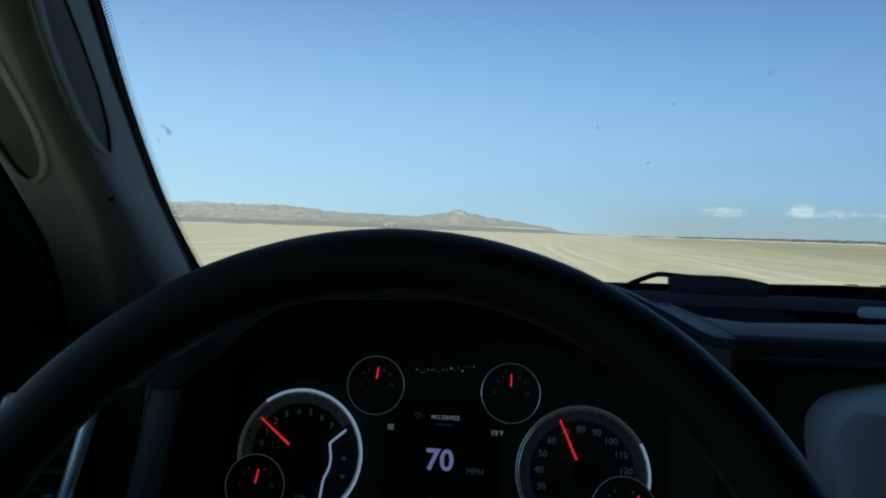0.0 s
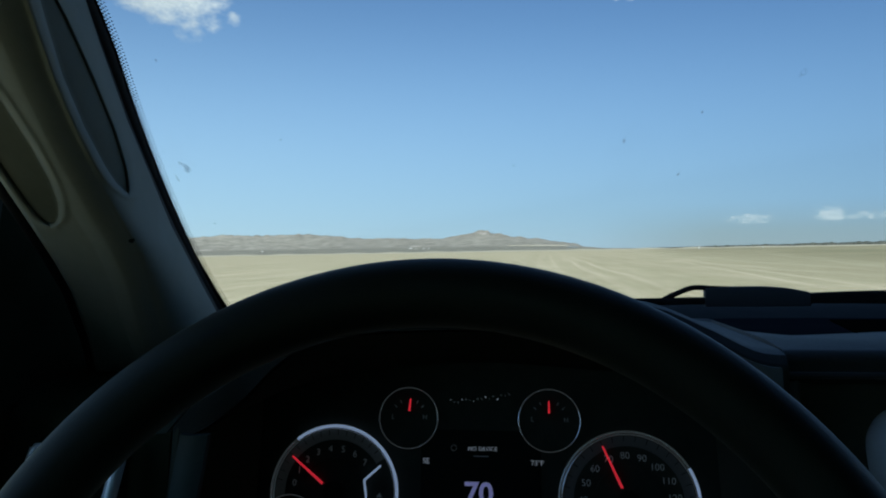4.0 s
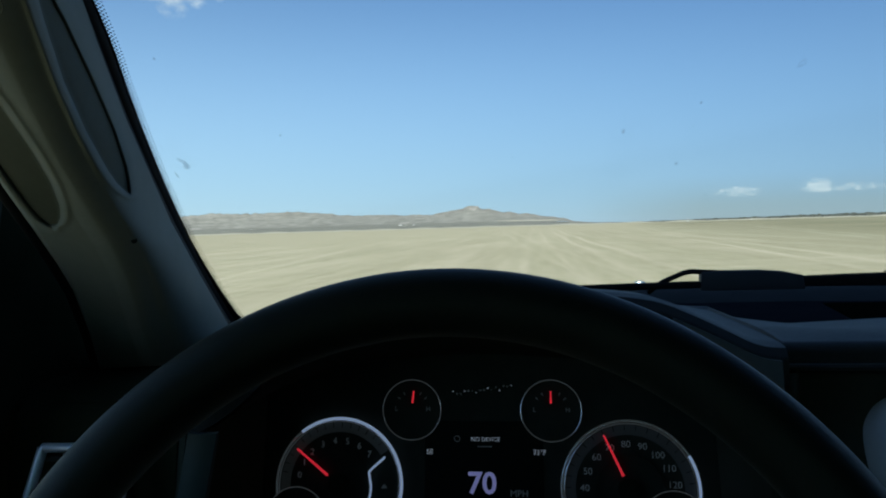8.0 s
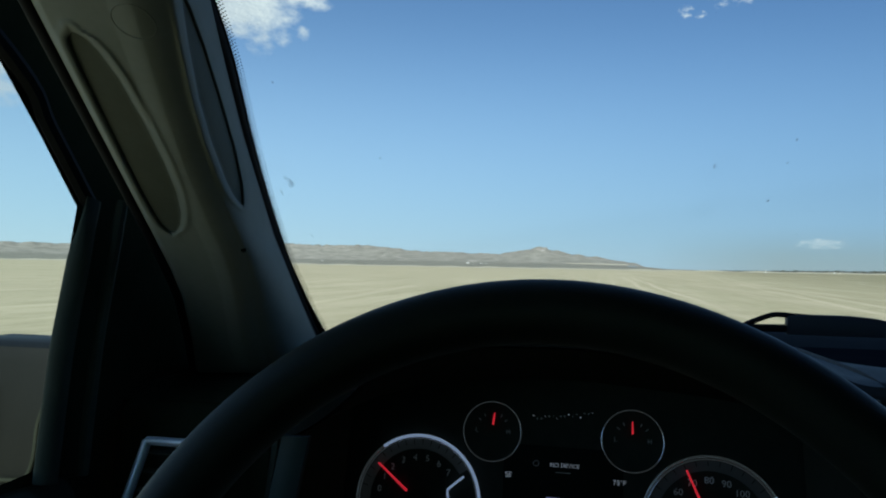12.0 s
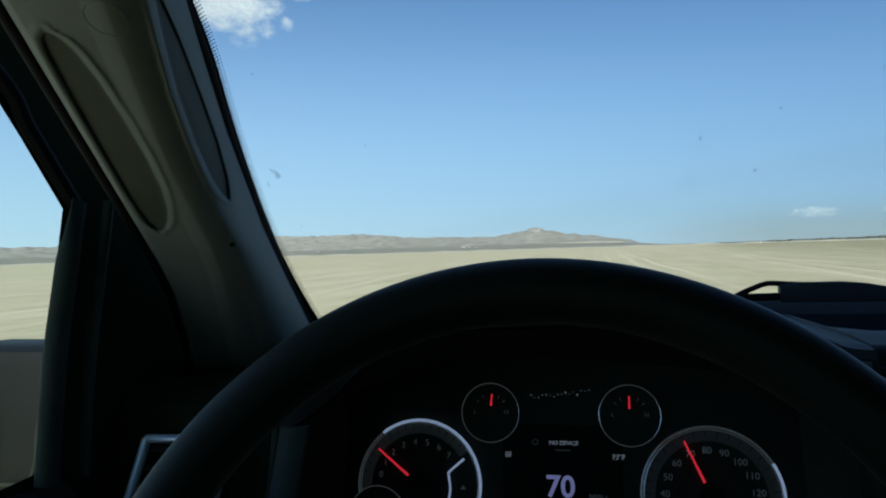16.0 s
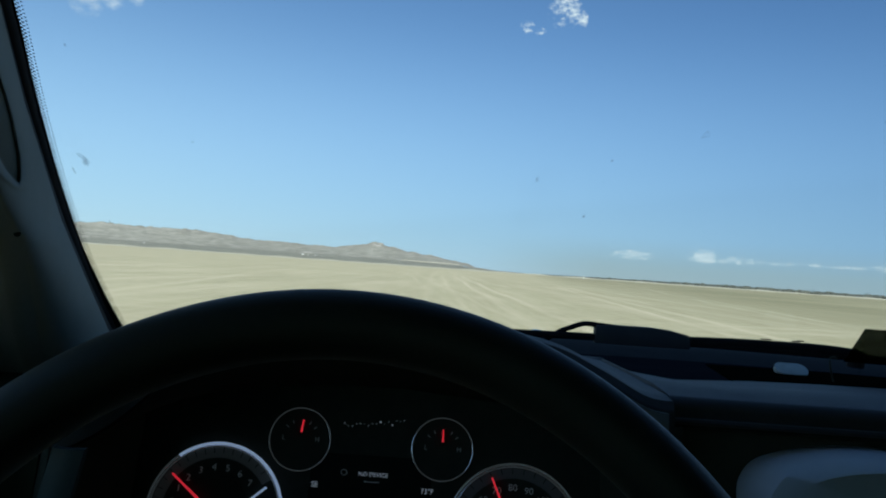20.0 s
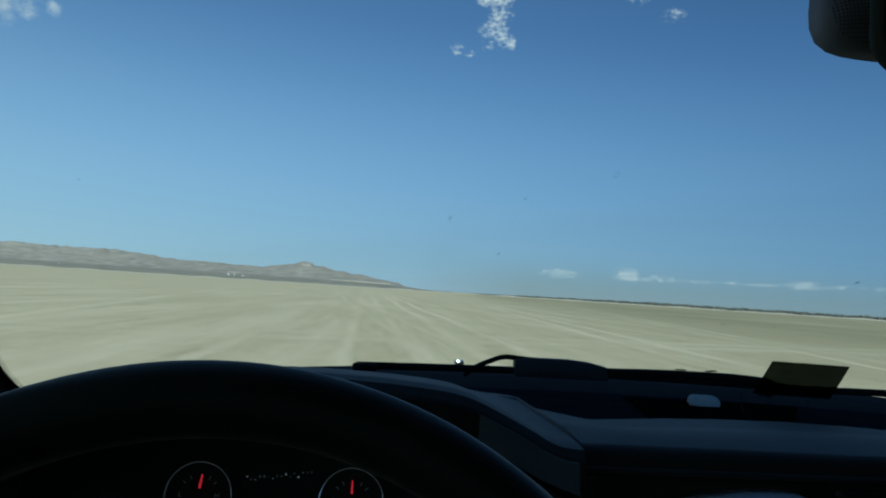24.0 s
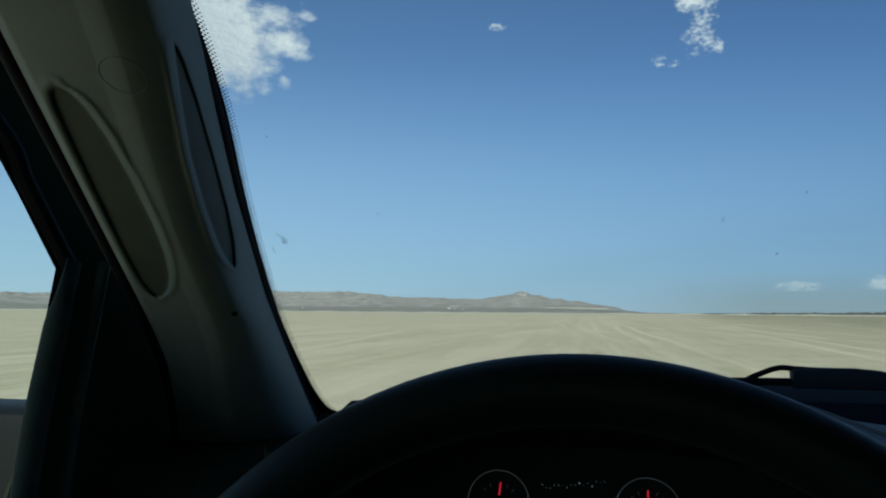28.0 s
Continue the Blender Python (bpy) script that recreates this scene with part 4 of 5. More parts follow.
OUT = [(0.45, 2.1), (0.60, 1.76), (0.70, 1.63), (0.80, 1.51), (0.95, 1.42), (1.15, 1.34), (1.15, 1.2), (1.15, 1.0), (1.15, 0.55), (0.45, 0.5), (0.0, 0.5), (-0.45, 0.5), (-1.3, 0.5), (-1.3, 1.7), (-1.3, 2.1), (-0.4, 2.1)]


def side_bm(x, thick):
    bm = bmesh.new()
    for xx in (x, x - thick):
        k = 0.0 if (xx == x) == (x < 0) else 0.21
        a = [bm.verts.new((xx, y + (y - 0.05) * k, z + (z - 1.6) * k)) for y, z in WIN]
        b = [bm.verts.new((xx, y, z)) for y, z in OUT]
        for k in range(len(a)):
            j = (k + 1) % len(a)
            bm.faces.new((a[k], a[j], b[j], b[k]))
        if xx == x:
            first = a
    for k in range(len(first)):
        j = (k + 1) % len(first)
        bm.faces.new((first[k], first[j], a[j], a[k]))
    return bm


door_l = thing("door_1", side_bm(DX, 0.07), M_LINING, "driver's door with dark inner lining and open window frame", "door", "structure", smooth=False)
edge_pts = smooth_line([(DX + 0.012, y - 0.004, z) for y, z in ((0.578, 1.648), (0.571, 1.615), (0.562, 1.575), (0.552, 1.53), (0.546, 1.49), (0.542, 1.46), (0.537, 1.42))], 24)
part("weatherstrip", tube_bm(edge_pts, 0.009, 10), M_STRIP, door_l, "grey green rubber weatherstrip")
for ob in door_l.children:
    for v in ob.data.vertices:
        f = min(1.0, max(0.15, (1.652 - v.co.z) / 0.05))
        v.co.x = DX + 0.012 + (v.co.x - DX - 0.012) * f
        v.co.y += 0.006 * (1 - f)
edge2 = [p + Vector((0.012, 0.026, 0)) for p in edge_pts]
part("weatherstrip", tube_bm(edge2, 0.005, 8), M_STRIP, door_l, "grey green rubber weatherstrip")
up_pts = smooth_line([(DX + 0.004, y + 0.004, z + 0.004) for y, z in ((0.10, 2.02), (0.30, 1.87), (0.49, 1.744), (0.53, 1.698), (0.577, 1.642))], 20)
part("window_channel", tube_bm(up_pts, 0.007, 8), M_RUBBER, door_l)
bm = bmesh.new()
bm.faces.new([bm.verts.new((DX - 0.035, y + (y - 0.05) * 0.12, z + (z - 1.6) * 0.12)) for y, z in WIN])
dg = part("door_glass", bm, M_SIDEGLASS, door_l, "clear door glass", smooth=False)
dg.visible_shadow = False
part("sill_cap", tube_bm([(DX - 0.005, 0.56, 1.395), (DX + 0.02, 0.3, 1.405), (DX + 0.02, -0.2, 1.40), (DX + 0.02, -0.6, 1.40)], 0.022, 12), M_DASH, door_l)
part("armrest", box_bm((0.09, 0.55, 0.07), Matrix.Translation((DX + 0.045, 0.05, 1.16)), 0.02), M_DASH, door_l)

door_r = thing("door_2", side_bm(2 * CX - DX + 0.07, 0.07), M_BLACK, "passenger's door with dark inner lining and open window frame", "door", "structure", smooth=False)
bm = bmesh.new()
bm.faces.new([bm.verts.new((2 * CX - DX + 0.03, y, z)) for y, z in WIN])
dg = part("door_glass", bm, M_DIMGLASS, door_r, "unseen door glass, darkened to cut side light", smooth=False)
dg.visible_shadow = False

# ---- roof, rear and floor of the cab ----
# unseen roof, dark against bounce and thickened to keep sun off the cowl
thing("ceiling", grid_bm(12, 16, lambda u, v: (-0.42 + 1.62 * u, 0.50 - 1.82 * v, 1.90 + 0.13 * math.sin(math.pi * min(1, v * 1.6 + 0.12) / 2) - 0.03 * (2 * u - 1) ** 4), thick=(0, 0, 0.15)),
      M_HEAD, "unseen dark headliner, thickened to shade the cowl", "ceiling", "structure")
thing("floor", box_bm((1.62, 2.5, 0.06), Matrix.Translation((CX, -0.07, 0.52))), M_BLACK, "dark cab floor", "floor", "structure", smooth=False)
def rear_wall_bm():
    """The unseen back of the cab, with a window opening added for light."""
    outer = [(-0.42, 0.5), (1.20, 0.5), (1.20, 2.1), (-0.42, 2.1)]
    inner = [(-0.22, 1.47), (1.00, 1.47), (0.94, 1.88), (-0.16, 1.88)]
    bm = bmesh.new()
    sides = [([bm.verts.new((x, y, z)) for x, z in outer], [bm.verts.new((x, y, z)) for x, z in inner]) for y in (-1.30, -1.36)]
    for o, n in sides:
        for k in range(4):
            bm.faces.new((o[k], o[(k + 1) % 4], n[(k + 1) % 4], n[k]))
    for m in (0, 1):
        for k in range(4):
            bm.faces.new((sides[0][m][k], sides[0][m][(k + 1) % 4], sides[1][m][(k + 1) % 4], sides[1][m][k]))
    return bm


wall_back = thing("wall_rear", rear_wall_bm(), M_BLACK, "unseen dark rear cab wall with a window added for light", "wall", "structure", smooth=False)
bm = bmesh.new()
bm.faces.new([bm.verts.new((x, -1.33, z)) for x, z in ((-0.22, 1.47), (1.00, 1.47), (0.94, 1.88), (-0.16, 1.88))])
part("rear_glass", bm, M_REARGLASS, wall_back, "unseen green-tinted glass, added to light the cab from behind", smooth=False).visible_shadow = False
thing("windshield_header", tube_bm([ws_point(x, 1.955) + Vector((0, -0.01, 0)) for x in [-0.24 + 1.26 * k / 16 for k in range(17)]], 0.035, 10), M_HEAD, "unseen dark grey header above the windshield", "header", "structure")

# ---- dashboard ----
dash = holder("dashboard", "dark grey moulded dashboard with a soft blue-grey lit top", "dashboard")


def pad_front(x):
    return 0.645 + 0.10 * max(0.0, x - 0.9) ** 2 - 0.02 * max(0, 0.0 - x)


PAD_BACK = ((0.0, 0.925), (0.205, 0.918), (0.235, 0.902), (0.264, 0.857), (0.295, 0.815), (0.34, 0.829), (0.388, 0.845), (0.46, 0.857), (0.533, 0.861), (0.60, 0.850), (0.6475, 0.833), (0.70, 0.868), (0.752, 0.912), (0.80, 0.930), (0.889, 0.946), (1.2, 0.965))


def pad_back(x):
    """Where the soft top ends and the sunk strip under the glass begins."""
    return along(PAD_BACK, x)


def pad_bm():
    """The soft top: rounded front lip and a gentle fall towards the glass."""
    def at(u, v):
        x = -0.243 + 1.403 * u
        y0 = pad_front(x) if abs(x) > 0.2365 else 0.85
        y1 = min(pad_back(x), ws_y(min(max(x, -0.28), 1.06), 1.50) - 0.008)
        if v < 0.2:
            a = v / 0.2 * math.pi / 2
            y, z = y0 + 0.009 * (1 - math.cos(a)), 1.506 + 0.009 * math.sin(a)
        elif v < 0.9:
            f = (v - 0.2) / 0.7
            y = y0 + 0.009 + (y1 - y0 - 0.015) * f
            z = 1.515 + 0.005 * math.sin(math.pi * min(1, f * 1.6)) - 0.008 * f
        else:
            f = (v - 0.9) / 0.1
            y, z = y1 - 0.006 + 0.006 * math.sin(f * math.pi / 2), 1.507 - 0.018 * (1 - math.cos(f * math.pi / 2))
        z -= 0.034 * min(1.0, max(0.0, (-0.09 - x) / 0.10))
        return (x, y, z)
    return grid_bm(200, 50, at, thick=(0, 0, -0.012))


part("top_pad", pad_bm(), M_PAD, dash, "soft blue-grey vinyl dash top")
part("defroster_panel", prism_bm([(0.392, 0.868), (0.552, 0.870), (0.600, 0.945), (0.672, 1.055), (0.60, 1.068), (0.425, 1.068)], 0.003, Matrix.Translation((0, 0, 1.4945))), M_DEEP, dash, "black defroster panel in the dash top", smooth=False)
pill = prism_bm(round_rect(0.043, 0.024, 0.0115, 8), 0.006, Matrix.Translation((0.519, 1.022, 1.4995)) @ Matrix.Rotation(radians(32), 4, "X"), 0.001)
part("light_sensor", pill, M_PILL, dash, "pale oval light sensor cover")

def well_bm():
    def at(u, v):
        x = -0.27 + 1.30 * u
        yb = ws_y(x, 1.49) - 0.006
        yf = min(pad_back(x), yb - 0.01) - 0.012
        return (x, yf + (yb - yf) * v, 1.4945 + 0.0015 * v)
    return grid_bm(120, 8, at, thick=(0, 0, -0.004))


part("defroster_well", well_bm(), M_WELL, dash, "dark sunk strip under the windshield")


def face_bm():
    """The upright front of the dash, right of the gauges and down to the knees."""
    prof = ((0.0, 1.499), (0.006, 1.492), (0.003, 1.487), (0.004, 1.46), (-0.012, 1.42), (-0.03, 1.36), (-0.02, 1.28), (0.03, 1.15), (0.12, 0.98))
    pr = smooth_line([(0, y, z) for y, z in prof], 36)
    def at(u, v):
        x = 0.225 + 0.94 * u
        p = pr[round(v * 36)]
        return (x, pad_front(x) + p.y, p.z)
    return grid_bm(60, 36, at, thick=(0, 0.02, 0))


part("end_cap", grid_bm(12, 14, lambda u, v: (-0.40 + 0.162 * u, 0.640 + 0.30 * v, 1.484 - 0.006 * (1 - u) - 0.012 * (1 - min(1, v * 6)) ** 2), thick=(0, 0, -0.012)), M_LINING, dash, "black end of the dash top")
part("front_panel", face_bm(), M_DASH, dash, "dark grey dash front")
part("seam", tube_bm([(0.235 + 0.93 * k / 30, pad_front(0.235 + 0.93 * k / 30) - 0.001, 1.4945) for k in range(31)], 0.0028, 8), M_BLACK, dash, "dark seam under the dash top")
lid = prism_bm([(0.445, 1.489), (0.452, 1.483), (0.462, 1.476), (0.478, 1.471), (1.10, 1.471), (1.10, 1.489)], 0.010, Matrix(((1, 0, 0, 0), (0, 0, 1, 0.632), (0, 1, 0, 0), (0, 0, 0, 1))))
part("lip_line", tube_bm([(0.24 + 0.925 * k / 30, pad_front(0.24 + 0.925 * k / 30) - 0.004, 1.4975) for k in range(31)], 0.0026, 8), M_PAD, dash, "thin raised line under the dash top")
part("storage_lid", lid, M_BLACK, dash, "upper storage lid with a rounded corner", smooth=False)
part("lid_groove", tube_bm(smooth_line([(0.443, 0.633, 1.489), (0.452, 0.632, 1.481), (0.462, 0.632, 1.475), (0.480, 0.632, 1.470), (0.6, 0.632, 1.470), (1.1, 0.632, 1.470)], 40), 0.0022, 8), M_DASH, dash)
part("trim_line", tube_bm([(0.482, 0.622, 1.445), (0.8, 0.622, 1.445), (1.1, 0.622, 1.446)], 0.0014, 8), M_PAD, dash, "thin trim line")


# the rounded surround of the centre stack
def stack_bm():
    out = smooth_line([(0.300, 0, 1.18), (0.297, 0, 1.38), (0.2945, 0, 1.44), (0.302, 0, 1.461), (0.319, 0, 1.474), (0.362, 0, 1.484), (0.411, 0, 1.485), (0.436, 0, 1.474), (0.453, 0, 1.452), (0.462, 0, 1.40), (0.464, 0, 1.18)], 60)
    inn = smooth_line([(0.338, 0, 1.18), (0.338, 0, 1.38), (0.344, 0, 1.425), (0.354, 0, 1.443), (0.372, 0, 1.455), (0.392, 0, 1.458), (0.415, 0, 1.457), (0.436, 0, 1.453), (0.446, 0, 1.448), (0.450, 0, 1.40), (0.452, 0, 1.18)], 60)
    ys = (0.660, 0.630, 0.612, 0.606, 0.612, 0.65)
    mixes = (0.0, 0.0, 0.06, 0.3, 0.92, 1.0)
    def at(u, v):
        a, b = out[round(u * 60)], inn[round(u * 60)]
        k = round(v * 5)
        p = a.lerp(b, mixes[k])
        lean = (1.487 - p.z) * 0.42
        return (p.x, ys[k] - lean, p.z)
    return grid_bm(60, 5, at)


part("centre_stack_surround", stack_bm(), M_STACK, dash, "rounded blue-grey surround of the centre stack")
part("centre_panel", box_bm((0.13, 0.02, 0.30), Matrix.Translation((0.395, 0.625, 1.31)) @ Matrix.Rotation(radians(-10), 4, "X"), 0.004), M_SCREEN, dash, "dark display panel of the centre stack")


# ---- gauge hood ----
HOOD_LINE = ((-0.24, 1.478), (-0.225, 1.481), (-0.20, 1.493), (-0.175, 1.511), (-0.15, 1.536), (-0.12, 1.553), (-0.08, 1.5585), (0.0, 1.5598), (0.05, 1.5595), (0.09, 1.558), (0.13, 1.5545), (0.15, 1.5505), (0.171, 1.541), (0.193, 1.5305), (0.2155, 1.518), (0.2265, 1.5155), (0.24, 1.5155))


def hood_top(x):
    return (along(HOOD_LINE, x - 0.008) + along(HOOD_LINE, x) + along(HOOD_LINE, x + 0.008)) / 3


def hood_low(x):
    k = min(1.0, abs(x) / 0.236)
    return hood_top(x) - 0.027 - 0.010 * k ** 2


def hood_bm():
    def at(u, v):
        x = -0.238 + 0.476 * u
        t, l = hood_top(x), hood_low(x)
        k = abs(x) / 0.238
        rest = min(1.5165, t - 0.0005) if x > 0 else min(1.5125, t - 0.004)
        fall = lambda y: rest + (t - rest) * (1 - ((y - 0.645) / 0.285) ** 1.6)
        prof = ((0.775, 1.505 - 0.02 * k), (0.70, l + 0.004), (0.640, l), (0.628, l + 0.002), (0.622, l + 0.008), (0.624, t - 0.009), (0.630, t - 0.002), (0.645, t), (0.72, fall(0.72)), (0.80, fall(0.80)), (0.88, fall(0.88)), (0.93, rest - 0.004))
        i = min(int(v * 11), 10)
        f = v * 11 - i
        y = prof[i][0] * (1 - f) + prof[i + 1][0] * f
        z = prof[i][1] * (1 - f) + prof[i + 1][1] * f
        return (x, y + 0.02 * k ** 3 * (0.75 - y), max(z, 1.44))
    return grid_bm(64, 44, at, thick=None)


def hood_face_bm(x0, x1):
    return grid_bm(40, 4, lambda u, v: (x0 + (x1 - x0) * u, 0.6215, hood_low(x0 + (x1 - x0) * u) + 0.001 + v * (hood_top(x0 + (x1 - x0) * u) - hood_low(x0 + (x1 - x0) * u) - 0.011)), thick=(0, 0.004, 0))


# one vinyl, split at x 0.155 into a shaded and a lit tone
part("hood_face", hood_face_bm(-0.237, 0.1548), M_HOODSHADE, dash, "front face of the gauge hood, shade put into its colour")


def hood_end_bm():
    def at(u, v):
        x = 0.1552 + 0.0765 * u
        low_ = 1.5205 - 0.037 * u - 0.004 * math.sin(math.pi * u)
        top_ = hood_top(x) - 0.010
        return (x, 0.6205 - 0.004 * (1 - v) * u, low_ + (top_ - low_) * v)
    return grid_bm(24, 12, at, thick=(0, 0.004, 0))


part("hood_end", hood_end_bm(), M_HOODLIT, dash, "end of the gauge hood, lightened for light falling on it")
part("gauge_hood", hood_bm(), M_PAD, dash, "soft arched hood over the gauges")
part("hood_stitch", tube_bm([(x, 0.6255, hood_top(x) - 0.0105) for x in [-0.232 + 0.464 * k / 50 for k in range(51)]], 0.0012, 6), M_DASH, dash)
part("hood_lining", grid_bm(48, 6, lambda u, v: (-0.236 + 0.472 * u, 0.628 + 0.172 * v, (hood_low(-0.236 + 0.472 * u) - 0.0015) * (1 - v) + v * (1.476 - 0.02 * abs(2 * u - 1)))), M_BLACK, dash, "black underside of the gauge hood")


def cheek_bm(side):
    """The flank of the gauge surround, from the hood's end down."""
    line = smooth_line([(0.238, 0.632, 1.494), (0.236, 0.628, 1.475), (0.232, 0.618, 1.44), (0.240, 0.612, 1.38), (0.250, 0.605, 1.30), (0.255, 0.60, 1.20)], 30)
    back = smooth_line([(0.215, 0.75, 1.49), (0.212, 0.745, 1.47), (0.210, 0.74, 1.44), (0.212, 0.73, 1.38), (0.215, 0.72, 1.30), (0.22, 0.70, 1.20)], 30)
    def at(u, v):
        k = round(v * 30)
        if u <= 0.5:
            p = line[k].lerp(back[k], 1 - u * 2)
        else:
            p = line[k] + Vector((0.02 * (u - 0.5) * 2, 0.03 * ((u - 0.5) * 2) ** 2, 0))
        return (side * p.x, p.y, p.z)
    return grid_bm(16, 30, at)


part("gauge_surround", cheek_bm(1), M_DASH, dash, "dark flank of the gauge surround")
part("gauge_surround", cheek_bm(-1), M_DASH, dash, "dark flank of the gauge surround")


def side_strip(z0, z1, y):
    c0, c1 = (-0.203, y, z0), (-0.230, y - 0.015, z1)
    def at(u, v):
        x = c0[0] + (c1[0] - c0[0]) * v
        return (x - 0.0115 + 0.023 * u, c0[1] + (c1[1] - c0[1]) * v - 0.003 * math.sin(math.pi * u), c0[2] + (c1[2] - c0[2]) * v)
    return grid_bm(6, 10, at, thick=(0, 0.006, 0))


part("side_strip", side_strip(1.497, 1.461, 0.592), M_SLIM, dash, "slim blue-grey strip beside the gauges")
part("side_strip", side_strip(1.457, 1.30, 0.590), M_SLIM, dash, "slim blue-grey strip beside the gauges")
# small chrome bars added to give a glint at the strip's top
part("strip_badge", box_bm((0.014, 0.001, 0.0014), Matrix.Translation((-0.199, 0.588, 1.493)) @ Matrix.Rotation(radians(18), 4, "Y")), M_CHROME, dash)
part("strip_badge", box_bm((0.012, 0.001, 0.0012), Matrix.Translation((-0.202, 0.588, 1.489)) @ Matrix.Rotation(radians(18), 4, "Y")), M_CHROME, dash)


# left end of the dash, with the chrome-framed vent
def left_face_bm():
    prof = ((0.012, 1.474), (0.002, 1.468), (-0.015, 1.455), (-0.025, 1.40), (-0.02, 1.30), (0.03, 1.15), (0.12, 0.98))
    pr = smooth_line([(0, y, z) for y, z in prof], 24)
    def at(u, v):
        x = -0.39 + 0.15 * u
        p = pr[round(v * 24)]
        return (x, 0.640 + p.y, p.z)
    return grid_bm(20, 24, at, thick=(0, 0.02, 0))


part("left_panel", left_face_bm(), M_LINING, dash, "dark left end of the dash front")
vent = part("air_vent", box_bm((0.070, 0.02, 0.135), Matrix.Translation((-0.312, 0.618, 1.368)), 0.004), M_BLACK, dash, "tall air vent in a chrome frame")
VTL, VTR, VBL, VBR = Vector((-0.345, 0.600, 1.441)), Vector((-0.268, 0.598, 1.4425)), Vector((-0.372, 0.560, 1.30)), Vector((-0.289, 0.558, 1.30))


def bar_bm(a, b, w, d):
    t = (b - a).normalized()
    s = t.cross(Vector((0, 1, 0))).normalized()
    bm = bmesh.new()
    rows = []
    for p in (a, b):
        rows.append([bm.verts.new(p + s * x + Vector((0, y, 0))) for x, y in ((-w / 2, d), (-w / 2, 0), (-w / 4, -d * 0.5), (w / 4, -d * 0.5), (w / 2, 0), (w / 2, d))])
    for k in range(6):
        bm.faces.new((rows[0][k], rows[0][(k + 1) % 6], rows[1][(k + 1) % 6], rows[1][k]))
    bm.faces.new(rows[0])
    bm.faces.new(rows[1])
    return bm


part("vent_frame", tube_bm([VTL, VTL.lerp(VTR, 0.5), VTR], 0.0038, 16), M_BRIGHT, vent, "chrome frame bar, reflected sky put into its pale colour")
part("vent_frame", tube_bm([VTL, VTL.lerp(VBL, 0.5), VBL], 0.0042, 16), M_BRIGHT, vent, "chrome frame bar, reflected sky put into its pale colour")
part("vent_frame", tube_bm([VTR, VTR.lerp(VBR, 0.5), VBR], 0.0055, 16), M_BRIGHT, vent, "chrome frame bar, reflected sky put into its pale colour")
for k in range(9):
    f = (k + 0.7) / 9.5
    a, b = VTL.lerp(VBL, f), VTR.lerp(VBR, f)
    part("vent_slat", bar_bm(a + Vector((0.004, 0.004, 0)), b + Vector((-0.005, 0.004, 0)), 0.0022, 0.006), M_DASH, vent)
part("vent_knob", box_bm((0.010, 0.008, 0.006), Matrix.Translation((-0.306, 0.598, 1.362)), 0.0018), M_SATIN, vent, "small vent knob")

# ---- instrument cluster ----
TILT = radians(13)
CL = Matrix(((1, 0, 0, 0), (0, math.sin(TILT), -math.cos(TILT), 0.737), (0, math.cos(TILT), math.sin(TILT), 1.40), (0, 0, 0, 1)))
cluster = holder("instrument_cluster", "dark instrument cluster with silver-ringed gauges and a lit display", "instrument cluster", CL)


def cpart(name, bm, material, parent, label="", smooth=True):
    ob = part(name, bm, material, parent, label, smooth)
    return ob


part("gauge_box", box_bm((0.50, 0.02, 0.34), Matrix.Translation((0, 0.80, 1.318))), M_BLACK, dash, "black box behind the gauges")
cpart("back_plate", prism_bm(round_rect(0.432, 0.24, 0.03), 0.004, Matrix.Translation((0, -0.03, -0.010))), M_FACE, cluster, smooth=False)
T2 = lambda x, y, z=0.0, a=0.0: Matrix.Translation((x, y, z)) @ Matrix.Rotation(radians(a), 4, "Z")


def needle_bm(r0, r1, ang, w, z):
    return prism_bm([(r0, -w / 2), (r1, -w * 0.32), (r1, w * 0.32), (r0, w / 2)], 0.0012, Matrix.Rotation(radians(ang), 4, "Z") @ Matrix.Translation((0, 0, z)))


def ticks_bm(r0, r1, angles, w, z):
    bm = bmesh.new()
    for a in angles:
        m = Matrix.Rotation(radians(a), 4, "Z")
        bm.faces.new([bm.verts.new(m @ Vector(p)) for p in ((r0, -w / 2, z), (r1, -w / 2, z), (r1, w / 2, z), (r0, w / 2, z))])
    return bm


def big_gauge(name, x, y, R, label, a_first, a_last, band_end, numerals, a_of, needle_at, minor, band=M_BAND):
    g = cpart(name, disc_bm(R * 0.985, -0.006, 0.003), M_FACE, cluster, label)
    g.matrix_parent_inverse = Matrix()
    g.location = (x, y, 0.0)
    cpart("bezel", torus_bm(R, 0.0012, 96, 10), M_RING, g, "thin satin silver ring")
    cpart("inner_bezel", torus_bm(R * 0.96, 0.0007, 96, 8), M_RING, g)
    cpart("scale_band", band_bm(R * 0.79, R * 0.945, band_end, a_first + 14, -0.0022), band, g, "grey scale band", False)
    cpart("inner_ring", torus_bm(R * 0.50, 0.0006, 60, 6), M_FACE, g)
    cpart("hub", disc_bm(R * 0.17, -0.003, 0.004, 32), M_BLACK, g, "black needle hub")
    cpart("tick_marks", ticks_bm(R * 0.86, R * 0.94, [a_of(v) for v in minor], 0.0007, -0.0016), M_BLACK, g, smooth=False)["kind"] = "stuff"
    for body, v in numerals:
        a = radians(a_of(v))
        cpart("numeral", text_bm(body, 0.0086, T2(0.655 * R * math.cos(a), 0.655 * R * math.sin(a), -0.0016)), M_NUM, g, smooth=False)
    cpart("needle", needle_bm(R * 0.22, R * 0.86, a_of(needle_at), 0.0023, 0.001), M_NEEDLE, g, "glowing red needle", False)
    return g


tach_a = lambda v: 169 - 17.9 * v
